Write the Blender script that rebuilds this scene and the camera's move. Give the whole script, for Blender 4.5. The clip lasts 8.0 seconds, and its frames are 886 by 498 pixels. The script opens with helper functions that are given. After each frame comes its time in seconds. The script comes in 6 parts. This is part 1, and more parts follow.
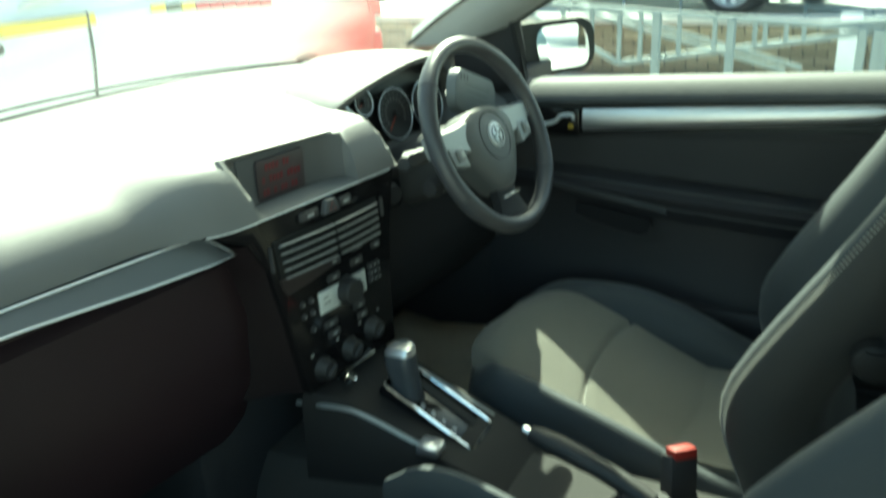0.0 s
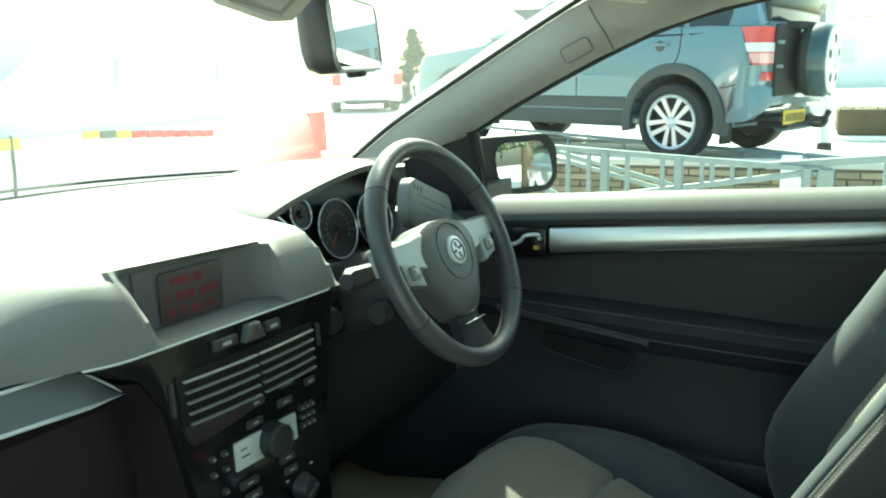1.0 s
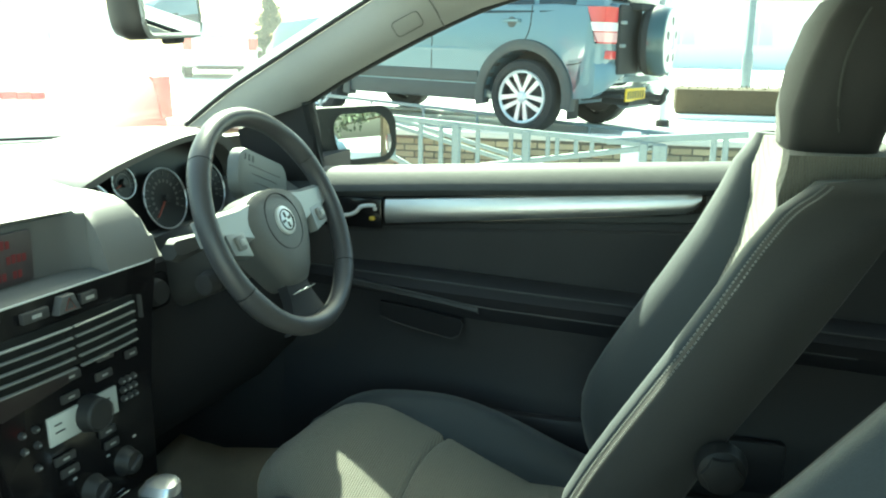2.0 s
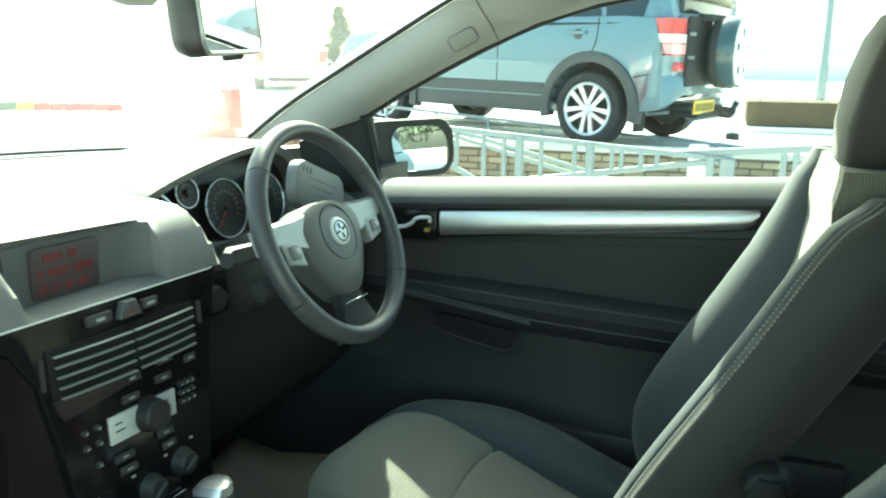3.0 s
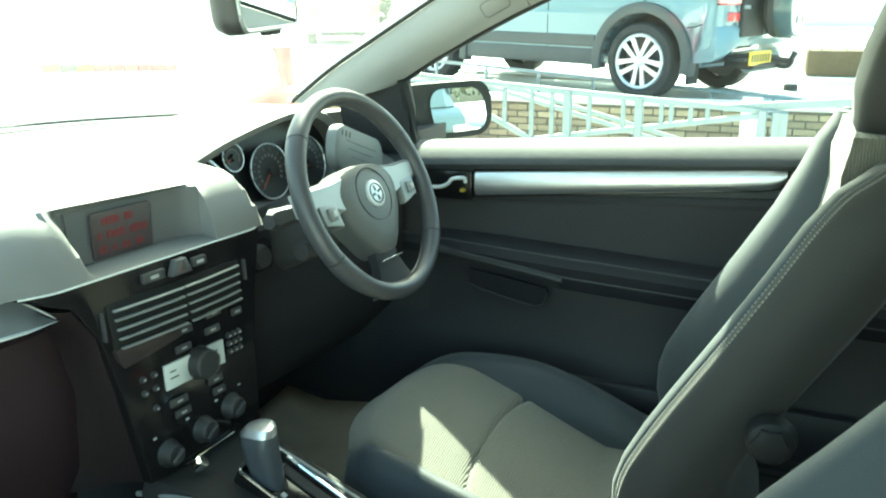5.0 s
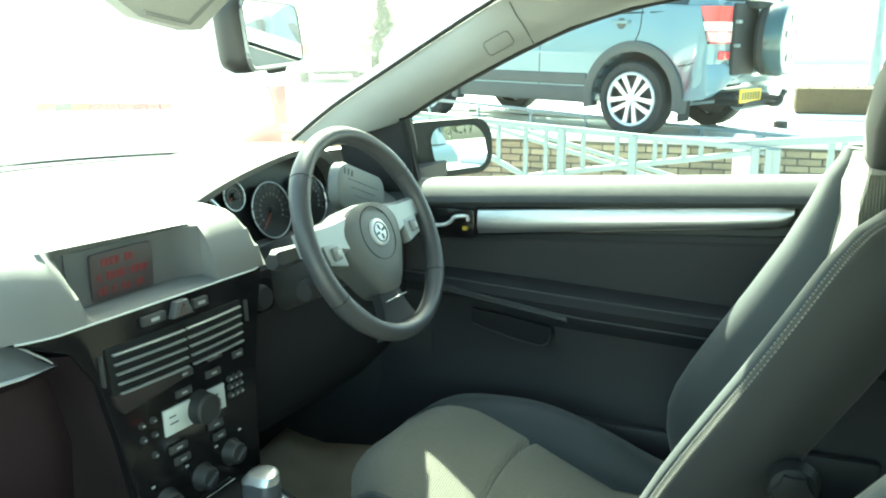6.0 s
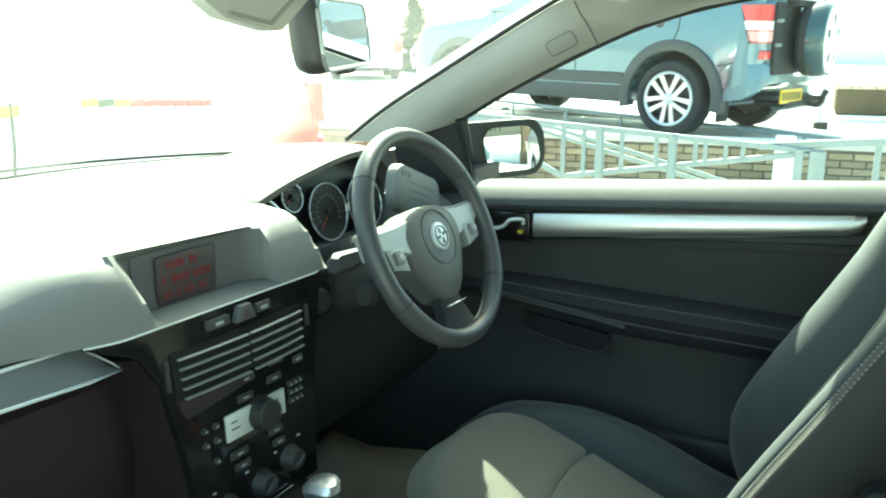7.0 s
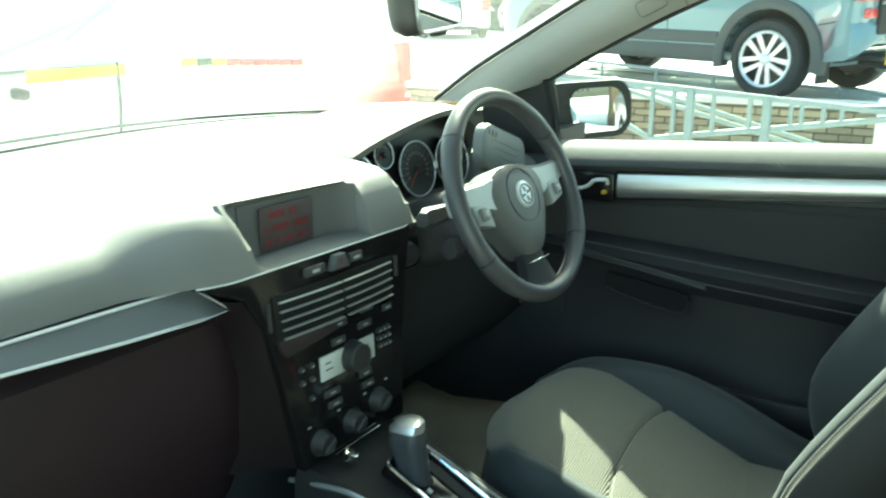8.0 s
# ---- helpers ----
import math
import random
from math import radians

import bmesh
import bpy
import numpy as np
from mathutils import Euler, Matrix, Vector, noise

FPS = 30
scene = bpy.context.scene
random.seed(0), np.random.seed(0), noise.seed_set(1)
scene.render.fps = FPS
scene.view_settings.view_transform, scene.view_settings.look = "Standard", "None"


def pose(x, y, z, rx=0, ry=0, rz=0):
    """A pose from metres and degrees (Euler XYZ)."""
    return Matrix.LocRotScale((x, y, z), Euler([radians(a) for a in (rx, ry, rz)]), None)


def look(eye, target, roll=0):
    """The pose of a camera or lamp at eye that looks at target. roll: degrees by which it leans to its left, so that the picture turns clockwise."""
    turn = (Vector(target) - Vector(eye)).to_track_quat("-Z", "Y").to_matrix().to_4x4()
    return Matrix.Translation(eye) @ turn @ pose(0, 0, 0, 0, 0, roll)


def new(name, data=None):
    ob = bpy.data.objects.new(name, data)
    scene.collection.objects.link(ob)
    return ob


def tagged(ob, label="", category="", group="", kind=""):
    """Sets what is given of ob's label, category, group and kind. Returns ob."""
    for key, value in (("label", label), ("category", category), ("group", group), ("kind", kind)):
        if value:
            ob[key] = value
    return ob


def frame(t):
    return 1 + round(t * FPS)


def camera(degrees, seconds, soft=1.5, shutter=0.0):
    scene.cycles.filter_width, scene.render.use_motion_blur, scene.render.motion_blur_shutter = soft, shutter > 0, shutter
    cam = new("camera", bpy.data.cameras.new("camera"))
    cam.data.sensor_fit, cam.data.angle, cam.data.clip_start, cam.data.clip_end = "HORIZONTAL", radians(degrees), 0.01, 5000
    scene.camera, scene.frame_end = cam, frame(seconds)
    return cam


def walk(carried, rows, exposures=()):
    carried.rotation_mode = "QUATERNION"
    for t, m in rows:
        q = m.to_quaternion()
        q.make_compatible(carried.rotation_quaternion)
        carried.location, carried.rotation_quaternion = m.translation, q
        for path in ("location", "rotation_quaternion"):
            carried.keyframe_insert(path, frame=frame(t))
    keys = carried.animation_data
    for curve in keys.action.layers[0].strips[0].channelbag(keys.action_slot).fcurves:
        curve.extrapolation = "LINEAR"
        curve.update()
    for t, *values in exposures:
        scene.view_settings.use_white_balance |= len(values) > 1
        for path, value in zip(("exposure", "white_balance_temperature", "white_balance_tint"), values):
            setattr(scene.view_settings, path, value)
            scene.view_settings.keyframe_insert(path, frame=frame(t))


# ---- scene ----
cam = camera(56.2, 8.0, soft=2.0, shutter=0.5)
PATH = [
    (0, (-1.047, -0.067, 1.266), (0.599, 0.803, 0.536), -2.6),
    (0.1, (-1.017, -0.065, 1.236), (0.618, 0.789, 0.603), -2.2),
    (0.2, (-0.982, -0.041, 1.241), (0.684, 0.761, 0.62), -1.3),
    (0.3, (-0.963, -0.033, 1.226), (0.709, 0.787, 0.648), -2.2),
    (0.4, (-0.938, -0.013, 1.218), (0.74, 0.815, 0.672), -2.2),
    (0.5, (-0.918, 0.0, 1.21), (0.822, 0.828, 0.675), -1.9),
    (0.7, (-0.882, 0.025, 1.188), (0.843, 0.813, 0.735), -0.3),
    (1, (-0.848, 0.047, 1.166), (0.947, 0.831, 0.761), -1.3),
    (1.2, (-0.845, 0.038, 1.155), (0.914, 0.782, 0.764), -0.8),
    (1.3, (-0.846, 0.034, 1.157), (0.928, 0.739, 0.757), -0.5),
    (1.5, (-0.851, 0.014, 1.162), (0.982, 0.661, 0.689), -0.1),
    (1.7, (-0.854, 0.0, 1.166), (0.965, 0.525, 0.696), 0.7),
    (2.15, (-0.856, -0.011, 1.171), (0.984, 0.436, 0.709), 0.7),
    (2.8, (-0.86, -0.028, 1.179), (0.959, 0.512, 0.727), 0.8),
    (3, (-0.863, -0.034, 1.175), (0.986, 0.581, 0.725), 0.6),
    (3.5, (-0.889, -0.049, 1.185), (0.922, 0.639, 0.687), -0.9),
    (4, (-0.916, -0.085, 1.195), (0.854, 0.667, 0.647), -1.3),
    (4.2, (-0.915, -0.094, 1.197), (0.803, 0.631, 0.628), -1.3),
    (4.7, (-0.912, -0.092, 1.2), (0.812, 0.618, 0.631), -0.8),
    (5.3, (-0.908, -0.09, 1.205), (0.835, 0.622, 0.698), -0.2),
    (5.5, (-0.905, -0.082, 1.201), (0.889, 0.649, 0.701), -0.4),
    (6, (-0.896, -0.06, 1.201), (0.911, 0.654, 0.728), -0.4),
    (6.5, (-0.891, -0.025, 1.209), (0.915, 0.699, 0.747), 0.1),
    (7, (-0.889, 0.005, 1.206), (0.893, 0.778, 0.727), -0.1),
    (7.5, (-0.922, -0.01, 1.211), (0.817, 0.838, 0.705), -0.2),
    (8, (-0.939, -0.015, 1.212), (0.732, 0.925, 0.643), -0.3),
]
walk(cam, [(t, look(eye, target, roll)) for t, eye, target, roll in PATH],
     [(t, ev, 6700, -28) for t, ev in ((0.0, 1.86), (0.25, 1.52), (0.5, 1.65), (1.0, 2.0), (2.8, 2.38), (3.5, 2.55), (4.2, 2.57), (5.4, 2.95), (6.5, 2.66), (7.0, 2.49), (7.5, 2.48), (8.0, 2.40))])

# ---- daylight ----
SUN_AZ, SUN_EL = 66.0, 40.4   # degrees clockwise from the car's nose, and above the horizon
SUN_DIR = Vector((math.sin(radians(SUN_AZ)) * math.cos(radians(SUN_EL)), math.cos(radians(SUN_AZ)) * math.cos(radians(SUN_EL)), math.sin(radians(SUN_EL))))
world = bpy.data.worlds.new("daylight")
scene.world = world
world.use_nodes = True
wn = world.node_tree
sky = wn.nodes.new("ShaderNodeTexSky")
sky.sky_type = "NISHITA"
sky.sun_disc = False
sky.sun_elevation = radians(SUN_EL)
sky.sun_rotation = radians(SUN_AZ)
sky.dust_density = 3.0
wn.links.new(sky.outputs[0], wn.nodes["Background"].inputs[0])
wn.nodes["Background"].inputs[1].default_value = 0.12
sun_data = bpy.data.lights.new("sun", "SUN")
sun_data.energy = 4.5
sun_data.angle = radians(0.6)
sun_data.color = (1.0, 0.96, 0.88)
sun = new("sun", sun_data)
sun.matrix_world = look(SUN_DIR * 30, (0, 0, 0))

# ---- materials ----
MATS = {}


def surface(name, colour, rough=0.6, metal=0.0, grain=0.0, grain_size=300.0, stain=0.12, stain_size=6.0, bump=0.0, bump_size=None, coat=0.0, sheen=0.0, spec=0.5, rand=0.0):
    """A painted, moulded or woven surface with grain, stains and fine relief."""
    if name in MATS:
        return MATS[name]
    m = bpy.data.materials.new(name)
    m.use_nodes = True
    t = m.node_tree
    p = t.nodes["Principled BSDF"]
    p.inputs["Roughness"].default_value = rough
    p.inputs["Metallic"].default_value = metal
    p.inputs["Specular IOR Level"].default_value = spec
    p.inputs["Coat Weight"].default_value = coat
    p.inputs["Coat Roughness"].default_value = 0.06
    p.inputs["Sheen Weight"].default_value = sheen
    co = t.nodes.new("ShaderNodeTexCoord")
    n1 = t.nodes.new("ShaderNodeTexNoise")
    n1.inputs["Scale"].default_value = stain_size
    n1.inputs["Detail"].default_value = 6
    n2 = t.nodes.new("ShaderNodeTexNoise")
    n2.inputs["Scale"].default_value = grain_size
    n2.inputs["Detail"].default_value = 2
    t.links.new(co.outputs["Object"], n1.inputs["Vector"])
    t.links.new(co.outputs["Object"], n2.inputs["Vector"])
    add = t.nodes.new("ShaderNodeMath")
    add.operation = "MULTIPLY_ADD"
    t.links.new(n1.outputs["Fac"], add.inputs[0])
    add.inputs[1].default_value = 2 * stain
    add.inputs[2].default_value = 1 - stain
    mul = t.nodes.new("ShaderNodeMath")
    mul.operation = "MULTIPLY_ADD"
    t.links.new(n2.outputs["Fac"], mul.inputs[0])
    mul.inputs[1].default_value = 2 * grain
    t.links.new(add.outputs[0], mul.inputs[2])
    last = mul.outputs[0]
    if rand:
        info = t.nodes.new("ShaderNodeObjectInfo")
        r = t.nodes.new("ShaderNodeMath")
        r.operation = "MULTIPLY_ADD"
        t.links.new(info.outputs["Random"], r.inputs[0])
        r.inputs[1].default_value = 2 * rand
        r.inputs[2].default_value = 1 - rand
        k = t.nodes.new("ShaderNodeMath")
        k.operation = "MULTIPLY"
        t.links.new(last, k.inputs[0])
        t.links.new(r.outputs[0], k.inputs[1])
        last = k.outputs[0]
    mix = t.nodes.new("ShaderNodeVectorMath")
    mix.operation = "SCALE"
    mix.inputs[0].default_value = colour
    t.links.new(last, mix.inputs["Scale"])
    t.links.new(mix.outputs[0], p.inputs["Base Color"])
    if bump:
        b = t.nodes.new("ShaderNodeBump")
        b.inputs["Strength"].default_value = bump
        b.inputs["Distance"].default_value = 0.001
        n3 = t.nodes.new("ShaderNodeTexNoise")
        n3.inputs["Scale"].default_value = bump_size or grain_size
        t.links.new(co.outputs["Object"], n3.inputs["Vector"])
        t.links.new(n3.outputs["Fac"], b.inputs["Height"])
        t.links.new(b.outputs[0], p.inputs["Normal"])
    MATS[name] = m
    return m


def glowing(name, colour, strength):
    if name in MATS:
        return MATS[name]
    m = surface(name, colour, 0.4)
    p = m.node_tree.nodes["Principled BSDF"]
    p.inputs["Emission Color"].default_value = (*colour, 1)
    p.inputs["Emission Strength"].default_value = strength
    return m


def ribbed(name, colour, pitch=0.0042, rough=0.9):
    """Woven seat cloth with fine ribs running across the seat."""
    m = surface(name, colour, rough, grain=0.25, grain_size=500, stain=0.10, stain_size=9, sheen=0.3, spec=0.2)
    t = m.node_tree
    p = t.nodes["Principled BSDF"]
    co = t.nodes.new("ShaderNodeTexCoord")
    w = t.nodes.new("ShaderNodeTexWave")
    w.bands_direction = "Y"
    w.inputs["Scale"].default_value = 1 / (pitch * 3.18)
    w.inputs["Distortion"].default_value = 0.6
    w.inputs["Detail"].default_value = 1
    t.links.new(co.outputs["Object"], w.inputs["Vector"])
    b = t.nodes.new("ShaderNodeBump")
    b.inputs["Strength"].default_value = 0.9
    b.inputs["Distance"].default_value = 0.0012
    t.links.new(w.outputs["Fac"], b.inputs["Height"])
    t.links.new(b.outputs[0], p.inputs["Normal"])
    return m


def pane(name, tint=(1, 1, 1), dust=0.0, rough=0.0, sheen=0.06):
    """Thin glass: clear with a mirror sheen, and a film of dust that scatters the light through it."""
    if name in MATS:
        return MATS[name]
    m = bpy.data.materials.new(name)
    m.use_nodes = True
    t = m.node_tree
    for n in list(t.nodes):
        if n.type == "BSDF_PRINCIPLED":
            t.nodes.remove(n)
    out = t.nodes["Material Output"]
    tr = t.nodes.new("ShaderNodeBsdfTransparent")
    tr.inputs[0].default_value = (*tint, 1)
    gl = t.nodes.new("ShaderNodeBsdfGlossy")
    gl.inputs["Roughness"].default_value = rough
    mx = t.nodes.new("ShaderNodeMixShader")
    mx.inputs[0].default_value = sheen
    t.links.new(tr.outputs[0], mx.inputs[1])
    t.links.new(gl.outputs[0], mx.inputs[2])
    last = mx.outputs[0]
    if dust:
        tl = t.nodes.new("ShaderNodeBsdfTranslucent")
        tl.inputs[0].default_value = (1.0, 0.99, 0.96, 1)
        co = t.nodes.new("ShaderNodeTexCoord")
        nz = t.nodes.new("ShaderNodeTexNoise")
        nz.inputs["Scale"].default_value = 7
        nz.inputs["Detail"].default_value = 7
        t.links.new(co.outputs["Object"], nz.inputs["Vector"])
        rng = t.nodes.new("ShaderNodeMapRange")
        rng.inputs["From Min"].default_value = 0.3
        rng.inputs["From Max"].default_value = 0.7
        rng.inputs["To Min"].default_value = dust * 0.75
        rng.inputs["To Max"].default_value = dust * 1.25
        t.links.new(nz.outputs["Fac"], rng.inputs["Value"])
        m2 = t.nodes.new("ShaderNodeMixShader")
        t.links.new(rng.outputs[0], m2.inputs[0])
        t.links.new(last, m2.inputs[1])
        t.links.new(tl.outputs[0], m2.inputs[2])
        last = m2.outputs[0]
    t.links.new(last, out.inputs["Surface"])
    MATS[name] = m
    return m


dash_plastic = surface("dash_plastic", (0.15, 0.147, 0.145), 0.55, grain=0.06, grain_size=700, bump=0.35, bump_size=900, stain=0.06)
door_sill = surface("door_sill", (0.053, 0.056, 0.059), 0.66, spec=0.28, grain=0.12, grain_size=500, bump=0.4, bump_size=420, stain=0.16, stain_size=45)
brushed_trim = surface("brushed_trim", (0.155, 0.165, 0.18), 0.42, metal=0.35, grain=0.05, grain_size=900, stain=0.05)
dark_plastic = surface("dark_plastic", (0.040, 0.039, 0.042), 0.68, grain=0.05, grain_size=600, bump=0.3, bump_size=900, stain=0.10, spec=0.25)
brown_plastic = surface("brown_plastic", (0.0175, 0.0078, 0.0112), 0.55, grain=0.05, grain_size=600, bump=0.3, bump_size=900)
gloss_black = surface("gloss_black", (0.011, 0.010, 0.011), 0.14, stain=0.05, coat=0.05, spec=0.3)
satin_silver = surface("satin_silver", (0.66, 0.67, 0.70), 0.30, metal=0.85, grain=0.05, grain_size=900, stain=0.04)
grey_trim = surface("grey_trim", (0.42, 0.44, 0.46), 0.34, metal=0.5, stain=0.05)
chrome = surface("chrome", (0.85, 0.86, 0.87), 0.08, metal=1.0, stain=0.03)
knob_black = surface("knob_black", (0.016, 0.016, 0.017), 0.55, spec=0.3)
wheel_leather = surface("wheel_leather", (0.060, 0.059, 0.065), 0.35, grain=0.10, grain_size=400, bump=0.4, bump_size=500)
wheel_pad = surface("wheel_pad", (0.118, 0.118, 0.116), 0.5, grain=0.06, grain_size=600, bump=0.3, bump_size=800)
door_plastic = surface("door_plastic", (0.021, 0.0212, 0.0265), 0.5, grain=0.06, grain_size=600, bump=0.35, bump_size=800, stain=0.12)
door_cloth = surface("door_cloth", (0.029, 0.0295, 0.033), 0.9, grain=0.2, grain_size=500, bump=0.3, sheen=0.2)
pillar_plastic = surface("pillar_plastic", (0.33, 0.328, 0.318), 0.6, grain=0.06, grain_size=500, bump=0.3, bump_size=700)
headliner_cloth = surface("headliner_cloth", (0.52, 0.51, 0.49), 0.95, grain=0.12, grain_size=600, bump=0.3)
seat_cloth = ribbed("seat_cloth", (0.125, 0.119, 0.100), pitch=0.0036)
seat_bolster = surface("seat_bolster", (0.033, 0.040, 0.047), 0.58, grain=0.10, grain_size=450, bump=0.35, bump_size=500, stain=0.08, sheen=0.15, spec=0.35)
seat_side = surface("seat_side", (0.0255, 0.0244, 0.0238), 0.75, grain=0.15, grain_size=500, bump=0.3, sheen=0.1)
stitch_thread = surface("stitch_thread", (0.20, 0.20, 0.195), 0.8)
carpet_mat = surface("carpet_mat", (0.035, 0.034, 0.033), 0.97, grain=0.4, grain_size=700, bump=0.6)
paper_mat = surface("paper_mat", (0.46, 0.40, 0.31), 0.85, stain=0.25, stain_size=14, grain=0.1, bump=0.5, bump_size=25)
button_grey = surface("button_grey", (0.048, 0.047, 0.050), 0.45)
lcd_pale = surface("lcd_pale", (0.62, 0.64, 0.62), 0.3, stain=0.04)
lcd_dark = surface("lcd_dark", (0.056, 0.044, 0.046), 0.4)
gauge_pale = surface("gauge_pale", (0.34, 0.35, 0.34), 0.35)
pale_glass = surface("pale_glass", (0.66, 0.66, 0.62), 0.35, metal=0.0, stain=0.05)
red_digits = glowing("red_digits", (0.115, 0.014, 0.019), 0.04)
gauge_face = surface("gauge_face", (0.02, 0.02, 0.022), 0.4)
gauge_mark = surface("gauge_mark", (0.13, 0.125, 0.12), 0.5)
needle_red = surface("needle_red", (0.28, 0.07, 0.05), 0.5)
buckle_red = surface("buckle_red", (0.36, 0.022, 0.016), 0.6)
white_mark = surface("white_mark", (0.42, 0.42, 0.42), 0.5)
amber_mark = surface("amber_mark", (0.55, 0.38, 0.05), 0.5)
windscreen_glass = pane("windscreen_glass", (0.95, 0.98, 0.96), dust=0.052, sheen=0.05)
side_glass = pane("side_glass", (0.94, 0.98, 0.96), dust=0.0015, sheen=0.03)
mirror_glass = surface("mirror_glass", (0.86, 0.90, 0.92), 0.01, metal=1.0, stain=0.01)
rubber = surface("rubber", (0.022, 0.022, 0.023), 0.75, grain=0.1, grain_size=200)
suv_paint = surface("suv_paint", (0.142, 0.218, 0.262), 0.30, metal=0.22, coat=0.9, stain=0.05, grain=0.05, grain_size=900)
suv_grey = surface("suv_grey", (0.060, 0.066, 0.068), 0.55, grain=0.06, grain_size=200)
suv_glass = surface("suv_glass", (0.02, 0.03, 0.035), 0.05, coat=0.6, stain=0.03)
lamp_red = surface("lamp_red", (0.58, 0.06, 0.065), 0.12, coat=0.8, stain=0.05)
lamp_clear = surface("lamp_clear", (0.72, 0.68, 0.68), 0.1, coat=0.8, stain=0.05)
alloy = surface("alloy", (0.70, 0.71, 0.72), 0.36, metal=0.4, stain=0.05)
plate_yellow = surface("plate_yellow", (0.80, 0.52, 0.03), 0.4, stain=0.05)
plate_mark = surface("plate_mark", (0.16, 0.13, 0.03), 0.5)
red_paint = surface("red_paint", (0.62, 0.02, 0.02), 0.22, coat=0.8, stain=0.04)
white_paint = surface("white_paint", (0.78, 0.78, 0.77), 0.3, coat=0.5, stain=0.04)
galvanised = surface("galvanised", (0.24, 0.275, 0.28), 0.55, metal=0.3, grain=0.15, grain_size=60, stain=0.15, stain_size=12)
brick_mat = surface("brick_mat", (0.26, 0.215, 0.145), 0.9, grain=0.25, grain_size=120, stain=0.2, stain_size=8, bump=0.6, bump_size=200, rand=0.28)
mortar = surface("mortar", (0.13, 0.12, 0.105), 0.95, grain=0.2, grain_size=150, bump=0.5)
concrete = surface("concrete", (0.52, 0.50, 0.46), 0.9, grain=0.12, grain_size=90, stain=0.18, stain_size=1.5, bump=0.4)
tarmac = surface("tarmac", (0.13, 0.125, 0.12), 0.9, grain=0.3, grain_size=140, stain=0.2, stain_size=0.7, bump=0.5)
render_white = surface("render_white", (0.86, 0.85, 0.82), 0.85, grain=0.08, grain_size=60, stain=0.08)
roof_grey = surface("roof_grey", (0.22, 0.20, 0.19), 0.85, grain=0.2, grain_size=30, stain=0.2)
bark = surface("bark", (0.10, 0.075, 0.05), 0.95, grain=0.4, grain_size=40, bump=0.6)
leaf_mat = surface("leaf_mat", (0.052, 0.066, 0.038), 0.7, grain=0.3, grain_size=20, stain=0.3, stain_size=2)
hedge_mat = surface("hedge_mat", (0.065, 0.048, 0.028), 0.9, grain=0.3, grain_size=30, stain=0.3, stain_size=3)
sticker_yellow = surface("sticker_yellow", (0.75, 0.55, 0.04), 0.6, stain=0.05)
sticker_red = surface("sticker_red", (0.55, 0.03, 0.05), 0.6, stain=0.05)
sticker_dark = surface("sticker_dark", (0.05, 0.07, 0.04), 0.6)
blue_paint = surface("blue_paint", (0.05, 0.07, 0.075), 0.3, coat=0.6)


def glare_faded(name, c0, c1, y0, y1):
    """Car paint that runs from one colour to another along the car's length, imitating glare."""
    m = surface(name, c0, 0.3, coat=0.5)
    t = m.node_tree
    co = t.nodes.new("ShaderNodeTexCoord")
    sep = t.nodes.new("ShaderNodeSeparateXYZ")
    t.links.new(co.outputs["Object"], sep.inputs[0])
    tilt = t.nodes.new("ShaderNodeMath")
    tilt.operation = "MULTIPLY_ADD"
    t.links.new(sep.outputs["Z"], tilt.inputs[0])
    tilt.inputs[1].default_value = 2.0
    t.links.new(sep.outputs["Y"], tilt.inputs[2])
    r = t.nodes.new("ShaderNodeMapRange")
    r.interpolation_type = "SMOOTHSTEP"
    r.inputs["From Min"].default_value = y0
    r.inputs["From Max"].default_value = y1
    t.links.new(tilt.outputs[0], r.inputs["Value"])
    mix = t.nodes.new("ShaderNodeMix")
    mix.data_type = "RGBA"
    mix.inputs["A"].default_value = (*c0, 1)
    mix.inputs["B"].default_value = (*c1, 1)
    t.links.new(r.outputs[0], mix.inputs["Factor"])
    t.links.new(mix.outputs["Result"], t.nodes["Principled BSDF"].inputs["Base Color"])
    return m


# the car is red; its white end is windscreen glare put into the paint
red_glare_paint = glare_faded("red_glare_paint", (0.78, 0.78, 0.76), (0.62, 0.02, 0.025), 1.70, 0.55)


# ---- mesh tools ----
def finish(bm, mat, name, sharp=38):
    """Turns a bmesh into smooth-shaded mesh data with its creases kept."""
    bmesh.ops.recalc_face_normals(bm, faces=bm.faces)
    lim = radians(sharp)
    for f in bm.faces:
        f.smooth = True
    for e in bm.edges:
        if len(e.link_faces) == 2 and e.calc_face_angle(0) > lim:
            e.smooth = False
    me = bpy.data.meshes.new(name)
    bm.to_mesh(me)
    bm.free()
    me.materials.append(mat)
    return me


def part(name, bm, mat, parent, label="", sharp=38):
    ob = new(name, finish(bm, mat, name, sharp))
    ob.parent = parent
    if label:
        ob["label"] = label
    return ob


def thing(name, label, category, group="", kind="", at=(0, 0, 0), turn=(0, 0, 0)):
    """An empty at the thing's base that carries its parts."""
    ob = new(name)
    ob.matrix_world = pose(*at, *turn)
    ob.empty_display_size = 0.05
    return tagged(ob, label, category, group, kind)


def solo(name, bm, mat, label, category, group="", kind="", sharp=38):
    ob = new(name, finish(bm, mat, name, sharp))
    return tagged(ob, label, category, group, kind)


